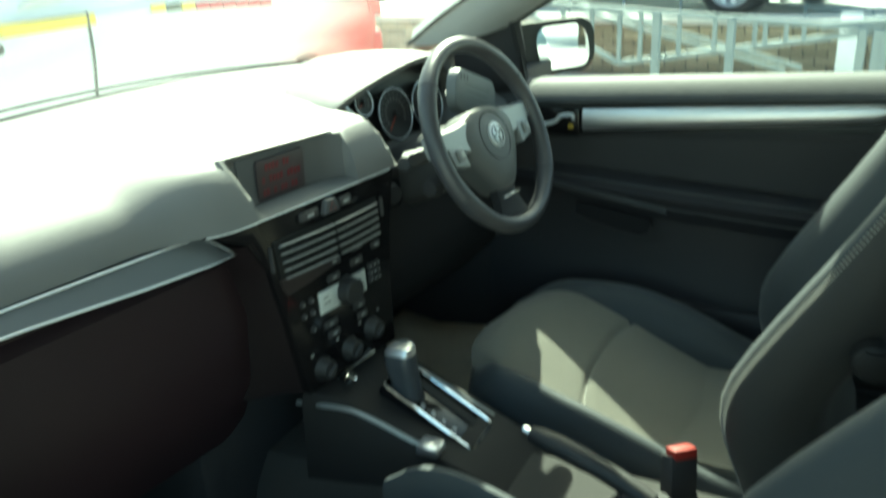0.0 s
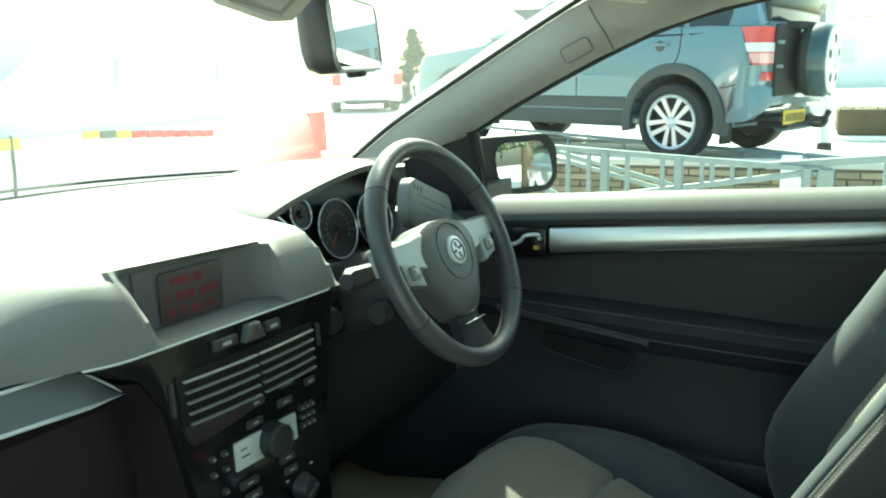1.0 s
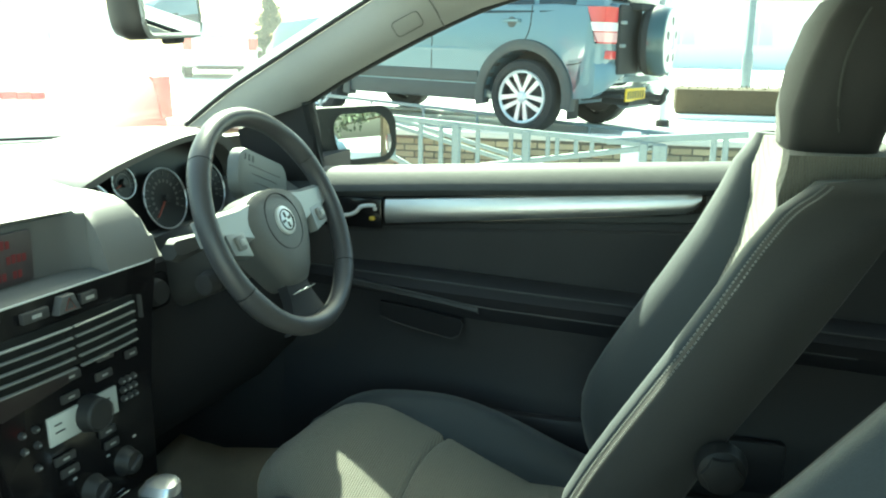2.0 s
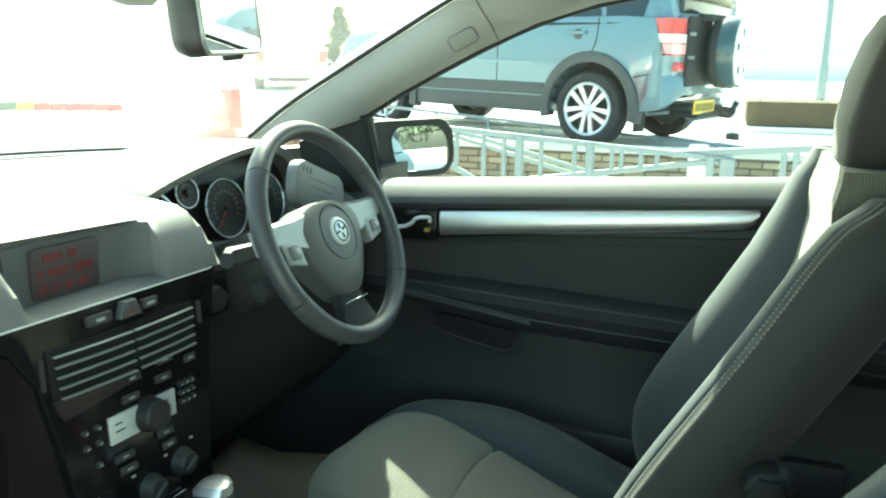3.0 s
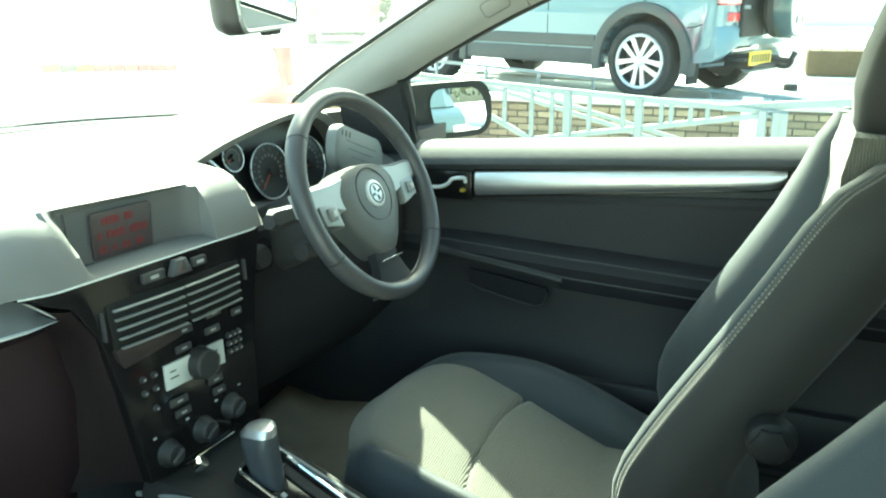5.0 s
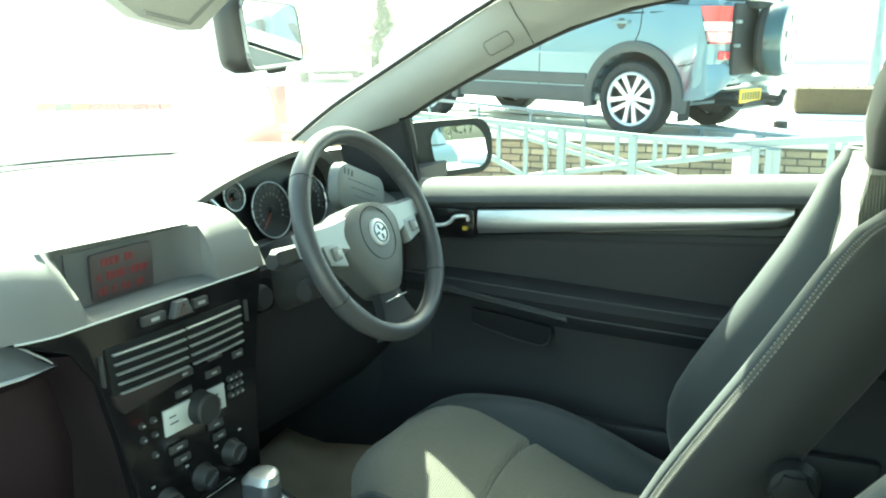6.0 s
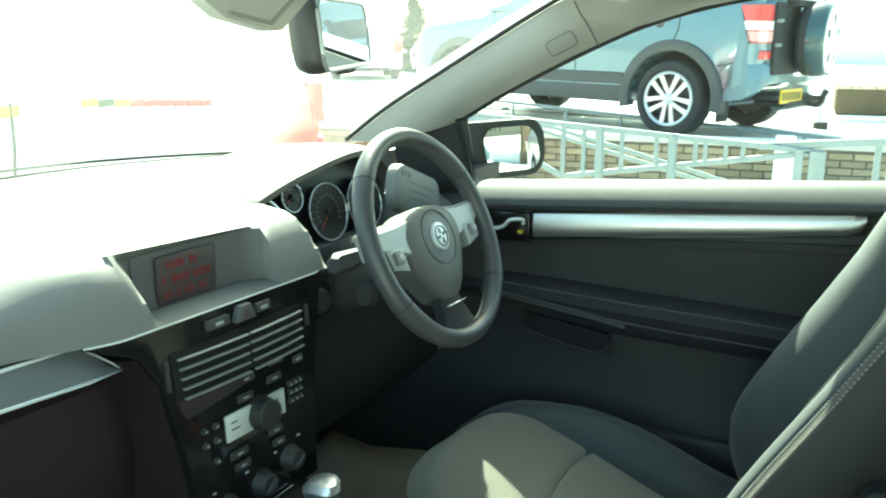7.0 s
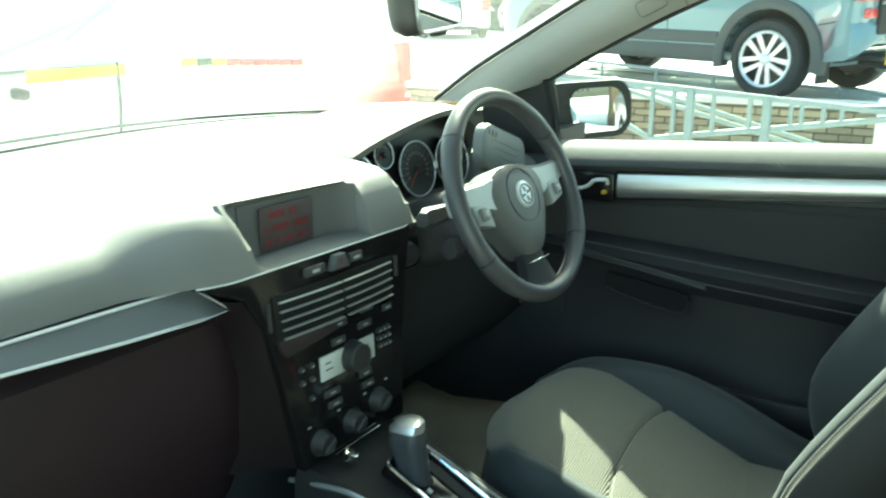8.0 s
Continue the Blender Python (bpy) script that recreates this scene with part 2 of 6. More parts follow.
def box(x0, x1, y0, y1, z0, z1, r=0.0, seg=2, m=None, bm=None):
    """A box with rounded edges, between two corners."""
    out = bm or bmesh.new()
    t = Matrix.Translation(((x0 + x1) / 2, (y0 + y1) / 2, (z0 + z1) / 2)) @ Matrix.Diagonal((x1 - x0, y1 - y0, z1 - z0, 1))
    g = bmesh.ops.create_cube(out, size=1, matrix=t)
    vs = g["verts"]
    if r:
        es = list({e for v in vs for e in v.link_edges})
        b = bmesh.ops.bevel(out, geom=es, offset=r, segments=seg, profile=0.5, affect="EDGES", clamp_overlap=True)
        vs = list({v for f in b["faces"] for v in f.verts} | {v for v in vs if v.is_valid})
    if m is not None:
        bmesh.ops.transform(out, matrix=m, verts=vs)
    return out


def loft(rings, closed=True, cap=True, bm=None):
    """A skin over rings of points, ring after ring."""
    out = bm or bmesh.new()
    rows = [[out.verts.new(p) for p in ring] for ring in rings]
    n = len(rows[0])
    for a, b in zip(rows, rows[1:]):
        for i in range(n if closed else n - 1):
            j = (i + 1) % n
            out.faces.new((a[i], a[j], b[j], b[i]))
    if cap and closed:
        out.faces.new(rows[0][::-1])
        out.faces.new(rows[-1])
    return out


def smooth_path(pts, per=6):
    """Catmull-Rom points through the given ones."""
    P = [Vector(p) for p in pts]
    P = [2 * P[0] - P[1]] + P + [2 * P[-1] - P[-2]]
    out = []
    for a, b, c, d in zip(P, P[1:], P[2:], P[3:]):
        for k in range(per):
            t = k / per
            out.append(0.5 * (2 * b + (c - a) * t + (2 * a - 5 * b + 4 * c - d) * t * t + (3 * b - a - 3 * c + d) * t ** 3))
    return out + [P[-2]]


def tube(pts, r, n=8, ring=False, flat=1.0, bm=None):
    """A round bar along points; ring closes it; flat squashes it upright."""
    P = [Vector(p) for p in pts]
    rr = r if hasattr(r, "__len__") else [r] * len(P)
    rings = []
    for i, p in enumerate(P):
        if ring:
            d = P[(i + 1) % len(P)] - P[i - 1]
        else:
            d = P[min(i + 1, len(P) - 1)] - P[max(i - 1, 0)]
        d.normalize()
        up = Vector((0, 0, 1)) if abs(d.z) < 0.95 else Vector((0, 1, 0))
        s = d.cross(up).normalized()
        u = s.cross(d)
        rings.append([p + (s * math.cos(2 * math.pi * k / n) + u * math.sin(2 * math.pi * k / n) * flat) * rr[i] for k in range(n)])
    if ring:
        rings.append(rings[0])
        out = loft(rings, True, False, bm)
        bmesh.ops.remove_doubles(out, verts=out.verts, dist=1e-6)
        return out
    return loft(rings, True, True, bm)


def lathe(profile, n=32, m=None, bm=None):
    """Turns (radius, height) points about the z axis; m places the result."""
    out = bm or bmesh.new()
    rows = []
    for r, h in profile:
        if r < 1e-6:
            rows.append([out.verts.new((0, 0, h))])
        else:
            rows.append([out.verts.new((r * math.cos(2 * math.pi * k / n), r * math.sin(2 * math.pi * k / n), h)) for k in range(n)])
    for a, b in zip(rows, rows[1:]):
        for k in range(n):
            j = (k + 1) % n
            if len(a) == 1 and len(b) == 1:
                continue
            if len(a) == 1:
                out.faces.new((a[0], b[k], b[j]))
            elif len(b) == 1:
                out.faces.new((a[k], a[j], b[0]))
            else:
                out.faces.new((a[k], a[j], b[j], b[k]))
    if m is not None:
        bmesh.ops.transform(out, matrix=m, verts=[v for row in rows for v in row])
    return out


def slab(outline, depth, m=None, r=0.0, bm=None):
    """A flat outline in the xy plane, thickened downwards by depth, placed by m."""
    out = bm or bmesh.new()
    top = [out.verts.new((x, y, 0)) for x, y in outline]
    f = out.faces.new(top)
    g = bmesh.ops.extrude_face_region(out, geom=[f])
    low = [v for v in g["geom"] if isinstance(v, bmesh.types.BMVert)]
    bmesh.ops.translate(out, verts=low, vec=(0, 0, -depth))
    vs = top + low
    if r:
        es = [e for e in out.edges if e.verts[0] in vs and e.verts[1] in vs and (e.verts[0] in top) == (e.verts[1] in top) and e.verts[0] in top]
        b = bmesh.ops.bevel(out, geom=es, offset=r, segments=2, profile=0.5, affect="EDGES")
        vs = list({v for v in vs if v.is_valid} | set(b["verts"]))
    if m is not None:
        bmesh.ops.transform(out, matrix=m, verts=vs)
    return out


def frame_matrix(origin, xdir, normal):
    """Places the xy plane at origin with its x along xdir, its z along normal."""
    z = Vector(normal).normalized()
    x = Vector(xdir)
    x = (x - z * x.dot(z)).normalized()
    y = z.cross(x)
    return Matrix.Translation(origin) @ Matrix((x, y, z)).transposed().to_4x4()


def rounded(w, h, r, n=5):
    """The outline of a rounded rectangle round the origin."""
    pts = []
    for cx, cy, a0 in ((w / 2 - r, h / 2 - r, 0), (-w / 2 + r, h / 2 - r, 90), (-w / 2 + r, -h / 2 + r, 180), (w / 2 - r, -h / 2 + r, 270)):
        for k in range(n + 1):
            a = radians(a0 + 90 * k / n)
            pts.append((cx + r * math.cos(a), cy + r * math.sin(a)))
    return pts

# ---- the car's shell: floor, windscreen, pillars, roof ----
def shell_ring(y, zf):
    return [(-0.72, y, zf + 0.10), (-0.66, y, zf), (-0.16, y, zf), (-0.12, y, zf + 0.14), (-0.08, y, zf + 0.19), (0.08, y, zf + 0.19), (0.12, y, zf + 0.14), (0.16, y, zf), (0.66, y, zf), (0.72, y, zf + 0.10),
            (0.72, y, zf - 0.05), (-0.72, y, zf - 0.05)]


solo("floor", loft([shell_ring(y, z) for y, z in ((-1.3, 0.24), (0.55, 0.22), (0.85, 0.20), (1.10, 0.26), (1.30, 0.55))]), carpet_mat,
     "black carpet floor of the car with a centre tunnel", "car floor", kind="structure")

# screen: curved sheet from the scuttle up to the roof's front edge
def screen_point(s, u):
    """s: -1 to 1 across, u: 0 at the scuttle to 1 at the roof."""
    x = s * (0.735 - 0.125 * u) * (1.32 if s < 0 else 1.0)
    y = 1.25 - 0.30 * abs(s) ** 2.2 - u * (0.79 - 0.26 * abs(s) ** 2.2)
    z = 0.985 + 0.315 * u + 0.012 * math.sin(math.pi * u) - 0.012 * abs(s) ** 2
    return (x, y, z)


bm = loft([[screen_point(-1 + 2 * k / 24, u / 8) for k in range(25)] for u in range(9)], closed=False)
windscreen = solo("windscreen", bm, windscreen_glass, "large raked windscreen, dusty and bright with sunlight", "windscreen", kind="structure")
windscreen.visible_shadow = False
solo("windscreen_seal", tube([screen_point(-1 + 2 * k / 40, 0.004) for k in range(41)], 0.0035, 6), rubber, "thin black rubber seal along the windscreen's foot", "trim", kind="structure")

PILLAR = [  # screen edge, then window edge, from the foot to the roof
    ((0.665, 0.90, 1.005), (0.672, 0.662, 1.049)),
    ((0.640, 0.79, 1.077), (0.660, 0.566, 1.105)),
    ((0.625, 0.67, 1.145), (0.645, 0.476, 1.151)),
    ((0.612, 0.55, 1.212), (0.630, 0.390, 1.192)),
    ((0.602, 0.44, 1.272), (0.618, 0.289, 1.235)),
    ((0.585, 0.35, 1.312), (0.608, 0.182, 1.266)),
    ((0.560, 0.20, 1.335), (0.602, 0.060, 1.287)),
    ((0.545, 0.00, 1.345), (0.598, -0.100, 1.303)),
    ((0.540, -0.40, 1.350), (0.595, -0.45, 1.312)),
    ((0.540, -1.20, 1.320), (0.595, -1.20, 1.280)),
]


def pillar_mesh(rows, side):
    rings = []
    for a, b in rows:
        a, b = Vector(a), Vector(b)
        if side < 0:
            a, b = a + Vector((0, 0, 0.03)), b + Vector((0, 0, 0.06))
        out = Vector((0.055, 0.02, 0.03))
        mid = a.lerp(b, 0.5) + Vector((-0.016, -0.006, -0.008))
        q1, q3 = a.lerp(b, 0.22) + Vector((-0.012, -0.004, -0.006)), a.lerp(b, 0.8) + Vector((-0.011, -0.004, -0.006))
        ring = [a, q1, mid, q3, b, b + out * 0.6, a + out]
        rings.append([(p.x * side * (1.42 if side < 0 else 1.0), p.y, p.z) for p in ring])
    return loft(rings)


for side, no in ((1, "1"), (-1, "2")):
    tagged(part("a_pillar_" + no, pillar_mesh(PILLAR[:5], side), pillar_plastic, None), "grey moulded plastic windscreen pillar trim", "pillar trim", kind="structure")
    tagged(part("roof_rail_" + no, pillar_mesh(PILLAR[4:], side), pillar_plastic, None), "grey moulded lining over the side roof rail", "roof lining", kind="structure")
    run = [Vector(b) + Vector((0.008, -0.002, -0.001)) for a, b in PILLAR]
    tagged(part("door_seal_" + no, tube([(p.x * side * (1.42 if side < 0 else 1.0), p.y, p.z + (0.06 if side < 0 else 0)) for p in smooth_path(run, 4)], 0.0058, 6), rubber, None), "black rubber door seal along the pillar and roof", "trim", kind="structure")

    edge = [Vector(a) + Vector((-0.002, 0.004, 0.003)) for a, b in PILLAR[:7]]
    tagged(part("screen_seal_" + no, tube([(p.x * side * (1.42 if side < 0 else 1.0), p.y, p.z + (0.03 if side < 0 else 0)) for p in smooth_path(edge, 4)], 0.0045, 6), rubber, None), "thin black seal between the windscreen and the pillar", "trim", kind="structure")
solo("trim_joint", tube(smooth_path([(0.5905, 0.396, 1.279), (0.5915, 0.384, 1.257), (0.5930, 0.377, 1.247), (0.5960, 0.370, 1.236), (0.6030, 0.364, 1.224), (0.6140, 0.360, 1.212), (0.622, 0.357, 1.204)], 3), 0.0013, 6), surface("groove_grey", (0.15, 0.15, 0.145), 0.7), "thin joint between the pillar trim and the roof trim", "trim", kind="structure")
# the moulded tag on the driver's pillar
tagm = frame_matrix((0.598, 0.418, 1.207), (0.03, -0.85, 0.42), (-0.85, -0.28, -0.42))
solo("airbag_cover", slab(rounded(0.050, 0.027, 0.007), 0.004, tagm, 0.001), pillar_plastic, "small rounded cover moulded into the grey pillar trim", "trim cover", kind="structure")
# darker ring drawn in place of the shadow in the cover's gap
solo("cover_groove", tube([tuple(tagm @ Vector((x, y, 0.0002))) for x, y in rounded(0.053, 0.030, 0.008)], 0.0008, 5, ring=True), surface("groove_grey", (0.15, 0.15, 0.145), 0.7), "thin dark ring for the shadow gap round the small pillar cover", "trim", kind="structure")

rows = []
for k in range(9):
    s = -1 + 2 * k / 8
    rows.append([(s * 0.60, 0.455 - 0.05 * (1 - s * s) + 0.10 * (1 - s * s), 1.292 + 0.02 * (1 - s * s)), (s * 0.59, 0.36, 1.318 + 0.022 * (1 - s * s)), (s * 0.57, 0.05, 1.345 + 0.03 * (1 - s * s)),
                 (s * 0.56, -0.5, 1.352 + 0.03 * (1 - s * s)), (s * 0.56, -1.3, 1.31 + 0.03 * (1 - s * s)),
                 (s * 0.66, -1.3, 1.37 + 0.03 * (1 - s * s)), (s * 0.66, -0.5, 1.41 + 0.03 * (1 - s * s)), (s * 0.66, 0.05, 1.405 + 0.03 * (1 - s * s)), (s * 0.66, 0.40, 1.36 + 0.03 * (1 - s * s))])
solo("ceiling", loft(rows), headliner_cloth, "pale grey cloth roof lining of the car", "roof lining", kind="structure")
solo("bulkhead", loft([[(x, 1.06, 0.20), (x, 1.16, 0.42), (x, 1.22, 0.90), (x, 1.27, 0.90), (x, 1.27, 0.20)] for x in (-0.80, -0.4, 0.0, 0.4, 0.80)]), carpet_mat, "dark carpeted bulkhead behind the footwells", "bulkhead", kind="structure")
solo("scuttle_panel", box(-0.80, 0.78, 0.90, 1.24, 0.80, 0.85, 0.01), dark_plastic, "dark panel under the dashboard top", "panel", kind="structure")
solo("heater_box", box(-0.24, 0.26, 0.82, 1.16, 0.24, 0.82, 0.03), dark_plastic, "dark heater housing behind the centre of the dashboard", "heater box", kind="structure")
solo("kick_panel", loft([[(0.705, y, 0.22), (0.700, y, 0.45), (0.715, y, 0.70), (0.735, y, 0.885), (0.80, y, 0.885), (0.80, y, 0.22)] for y in (0.60, 0.64, 0.9, 1.24)]), dark_plastic, "dark plastic kick panel beside the footwell", "kick panel", kind="structure")
solo("kick_panel", box(-0.86, -0.74, 0.55, 1.26, 0.20, 0.99, 0.02), dark_plastic, "dark plastic kick panel beside the passenger footwell", "kick panel", kind="structure")
solo("kick_seal", tube(smooth_path([(0.692, 0.60, 0.42), (0.690, 0.585, 0.38), (0.685, 0.54, 0.35), (0.690, 0.40, 0.33), (0.69, -0.2, 0.31)], 5), 0.012, 8), rubber, "black rubber seal round the door opening", "trim", kind="structure")
solo("sill_left", box(-0.86, -0.70, -1.4, 1.25, 0.16, 0.40, 0.03), dark_plastic, "dark plastic door sill", "sill", kind="structure")
solo("wall_left", box(-0.84, -0.74, -1.4, -0.62, 0.38, 1.36, 0.03), dark_plastic, "dark trim of the rear side panel", "side panel", kind="structure")
solo("wall_right", box(0.76, 0.84, -1.4, -0.92, 0.30, 1.34, 0.03), dark_plastic, "dark trim of the rear side panel", "side panel", kind="structure")
bm = box(-0.80, 0.80, -1.45, -1.38, 0.2, 1.36, 0.02)
solo("wall_rear", bm, dark_plastic, "dark rear bulkhead of the cabin", "wall", kind="structure")

# bonnet and front wings outside the screen
rows = []
for k in range(13):
    s = -1 + 2 * k / 12
    rows.append([(s * 0.74, 1.33 - 0.22 * abs(s) ** 2.2, 0.955 - 0.03 * s * s), (s * 0.76, 1.6, 0.935 - 0.05 * s * s), (s * 0.76, 1.95, 0.87 - 0.06 * s * s), (s * 0.72, 2.2, 0.76 - 0.06 * s * s), (s * 0.70, 2.25, 0.62),
                 (s * 0.70, 2.1, 0.60), (s * 0.70, 1.4, 0.7)])
solo("bonnet", loft([[(x, y, z - 0.03) for x, y, z in r] for r in rows]), surface("bonnet_paint", (0.30, 0.31, 0.32), 0.25, metal=0.5, coat=0.8), "silver-grey bonnet in front of the windscreen", "car bonnet", kind="structure")

# ---- right-hand door, seen from inside ----
driver_door = thing("car_door", "closed dark grey car door with a long silver trim strip", "car door", kind="")
DOOR_TOP = ((0.815, -0.022), (0.800, -0.015), (0.785, -0.0155), (0.771, -0.0175), (0.759, -0.0215), (0.748, -0.0275), (0.737, -0.035), (0.726, -0.0435), (0.718, -0.051), (0.715, -0.057), (0.720, -0.064), (0.730, -0.071))


def belt(y):
    return 0.949 + 0.052 * (0.40 - y) if y < 0.4 else 0.949 - 0.060 * (y - 0.40)


stations = [0.72, 0.66, 0.55, 0.42, 0.28, 0.10, -0.10, -0.30, -0.50, -0.75, -1.0]
ups = []
for y in stations:
    z = belt(y)
    lean = 0.018 * max(0.0, (0.5 - y)) if y > -0.2 else 0.018 * 0.7
    ring = [(x + lean, y, z + dz) for x, dz in DOOR_TOP] + [(0.733 + lean, y, z - 0.100), (0.735 + lean, y, z - 0.122), (0.742 + lean, y, z - 0.128), (0.80 + lean, y, z - 0.13)]
    ups.append(ring)
part("upper_panel", loft(ups), door_sill, driver_door, "dark grey moulded upper door panel, sunlit along the sill", 25)
mids = []
for y in stations:
    z = belt(y)
    low = 0.728 - 0.050 * (0.44 - y) - 0.02 * max(0, y - 0.45)
    mids.append([(0.748, y, z - 0.127), (0.742, y, z - 0.145), (0.745, y, z - 0.165), (0.750, y, low + 0.02), (0.748, y, low), (0.80, y, low), (0.80, y, z - 0.127)])
part("centre_panel", loft(mids), door_cloth, driver_door, "dark woven cloth door insert", 25)
part("piping", tube([(0.743, y, belt(y) - 0.140) for y in stations], 0.0022, 6), dark_plastic, driver_door)
lows = []
for y in stations:
    low = 0.728 - 0.050 * (0.44 - y) - 0.02 * max(0, y - 0.45)
    o = 0.0 if y < 0.4 else -0.03 * (y - 0.4) / 0.3
    lows.append([(0.752, y, low - 0.001), (0.712 - o, y, low - 0.004), (0.690 - o, y, low - 0.012), (0.682 - o, y, low - 0.030), (0.686 - o, y, low - 0.055), (0.705, y, low - 0.085), (0.712, y, low - 0.16),
                 (0.700, y, low - 0.22), (0.690, y, low - 0.30), (0.695, y, 0.34), (0.80, y, 0.30), (0.80, y, low - 0.02)])
part("lower_panel", loft(lows), door_plastic, driver_door, "dark grey moulded lower door panel with armrest ledge", 25)
# silver strip: tapers to the rear
strip = []
for u in [k / 14 for k in range(14)] + [0.955, 0.978, 0.992, 0.999]:
    y = 0.500 - 0.612 * u
    z0, z1 = 0.8145 + 0.0555 * u, 0.8705 + 0.041 * u
    q = max(0.0, (u - 0.945) / 0.055)
    cut = 1 - math.sqrt(max(0.0, 1 - q * q))
    z0, z1 = z0 + (z1 - z0) * 0.70 * cut, z1 - (z1 - z0) * 0.06 * cut
    x = 0.731 + 0.018 * max(0, 0.5 - y)
    strip.append([(x, y, z0), (x - 0.0075, y, z0 + 0.10 * (z1 - z0)), (x - 0.0135, y, z0 + 0.30 * (z1 - z0)), (x - 0.0140, y, z0 + 0.50 * (z1 - z0)), (x - 0.0125, y, z0 + 0.74 * (z1 - z0)), (x - 0.009, y, z1 - 0.06 * (z1 - z0)), (x, y, z1), (x + 0.01, y, (z0 + z1) / 2)])
part("trim_strip", loft(strip), surface("door_silver", (0.62, 0.63, 0.66), 0.33, metal=0.9, grain=0.06, grain_size=900, stain=0.06), driver_door, "long brushed silver trim strip", 50)
part("strip_bed", loft([[(0.7300 + 0.018 * max(0, 0.5 - y), y, z0), (0.7270 + 0.018 * max(0, 0.5 - y), y, z0 + 0.002), (0.7270 + 0.018 * max(0, 0.5 - y), y, z1 - 0.002), (0.7300 + 0.018 * max(0, 0.5 - y), y, z1)] for y, z0, z1 in ((0.506, 0.8115, 0.8735), (0.2, 0.840, 0.8935), (-0.06, 0.8640, 0.9105), (-0.112, 0.8720, 0.9140), (-0.120, 0.888, 0.9135))]), gloss_black, driver_door, "black surround of the trim strip")
# door release and its recess
part("handle_recess", box(0.722, 0.735, 0.508, 0.640, 0.806, 0.868, 0.004), gloss_black, driver_door)
part("door_handle", tube(smooth_path([(0.712, 0.655, 0.832), (0.712, 0.585, 0.832), (0.712, 0.560, 0.840), (0.712, 0.548, 0.852), (0.714, 0.522, 0.855), (0.716, 0.520, 0.845)], 4), 0.0042, 8), surface("lever_bright", (0.82, 0.83, 0.84), 0.3, metal=0.3), driver_door, "bent chrome door release lever")
part("lock_knob", box(0.712, 0.724, 0.521, 0.532, 0.824, 0.832, 0.002), amber_mark, driver_door, "small amber-marked lock catch")
# pull bar and its scoop
part("grab_handle", loft([[(0.684 + dx, y, z + dz) for dx, dz in ((0.02, 0.006), (0.0, 0.007), (-0.004, 0.003), (-0.005, -0.004), (0.0, -0.009), (0.02, -0.009))]
                         for y, z in ((0.600, 0.706), (0.55, 0.700), (0.45, 0.686), (0.36, 0.674), (0.310, 0.666), (0.296, 0.663))]), surface("handle_grey", (0.022, 0.022, 0.027), 0.5), driver_door, "grey moulded pull handle")
# paler colour for the highlights drawn along the armrest's moulded edges
edge_glint = surface("edge_glint", (0.052, 0.053, 0.058), 0.45, grain=0.06, grain_size=600)
part("ledge_piping", tube([(0.6885 + (0.03 * (y - 0.4) / 0.3 if y > 0.4 else 0), y, 0.728 - 0.050 * (0.44 - y) - 0.02 * max(0, y - 0.45) - 0.0115) for y in stations], 0.0018, 6), edge_glint, driver_door, "pale highlight line along the crease of the armrest ledge")
part("ledge_edge", tube(smooth_path([(0.681, 0.60, 0.714), (0.680, 0.51, 0.701), (0.680, 0.40, 0.686), (0.681, 0.30, 0.671), (0.684, 0.19, 0.663), (0.684, 0.09, 0.658), (0.684, -0.1, 0.648), (0.685, -0.4, 0.632)], 4), 0.0020, 6), edge_glint, driver_door, "pale highlight line along the armrest's lower edge")
POCKET = [(0.500, 0.632), (0.470, 0.622), (0.400, 0.606), (0.350, 0.598), (0.333, 0.606), (0.326, 0.628), (0.330, 0.640), (0.42, 0.655), (0.500, 0.664)]
# strip darker than the panel, added as shade on the armrest's front face
band = []
for y in stations:
    low = 0.728 - 0.050 * (0.44 - y) - 0.02 * max(0, y - 0.45)
    o = 0.0 if y < 0.4 else -0.03 * (y - 0.4) / 0.3
    band.append([(0.6880 - o, y, low - 0.0150), (0.6800 - o, y, low - 0.030), (0.6835 - o, y, low - 0.050), (0.690 - o, y, low - 0.050), (0.690 - o, y, low - 0.0150)])
part("armrest_band", loft(band), surface("band_shade", (0.017, 0.017, 0.022), 0.6, spec=0.3), driver_door, "darker strip added to shade the armrest's front face", 25)
# flush plate coloured dark for the pocket's shade, paler rim for the lip's highlight
part("pocket_rim", tube([(0.6835, y, z) for y, z in POCKET[:7]], 0.0022, 6), dark_plastic, driver_door, "moulded rim of the pull pocket, paler for its highlight")
part("pocket_back", slab(POCKET, 0.010, Matrix(((0, 0, -1, 0.6845), (1, 0, 0, 0), (0, 1, 0, 0), (0, 0, 0, 1)))), surface("pocket_shade_black", (0.015, 0.015, 0.018), 0.8, spec=0.2), driver_door)
part("lower_pocket", box(0.672, 0.70, -0.30, 0.44, 0.36, 0.455, 0.012), door_plastic, driver_door, "low storage pocket")
# window frame edge and glass
part("glass_seal", loft([[(0.812, y, belt(y) - 0.04), (0.812, y, belt(y) - 0.022), (0.822, y, belt(y) - 0.020), (0.830, y, belt(y) - 0.04)] for y in stations]), rubber, driver_door, "black rubber window seal")
g = []
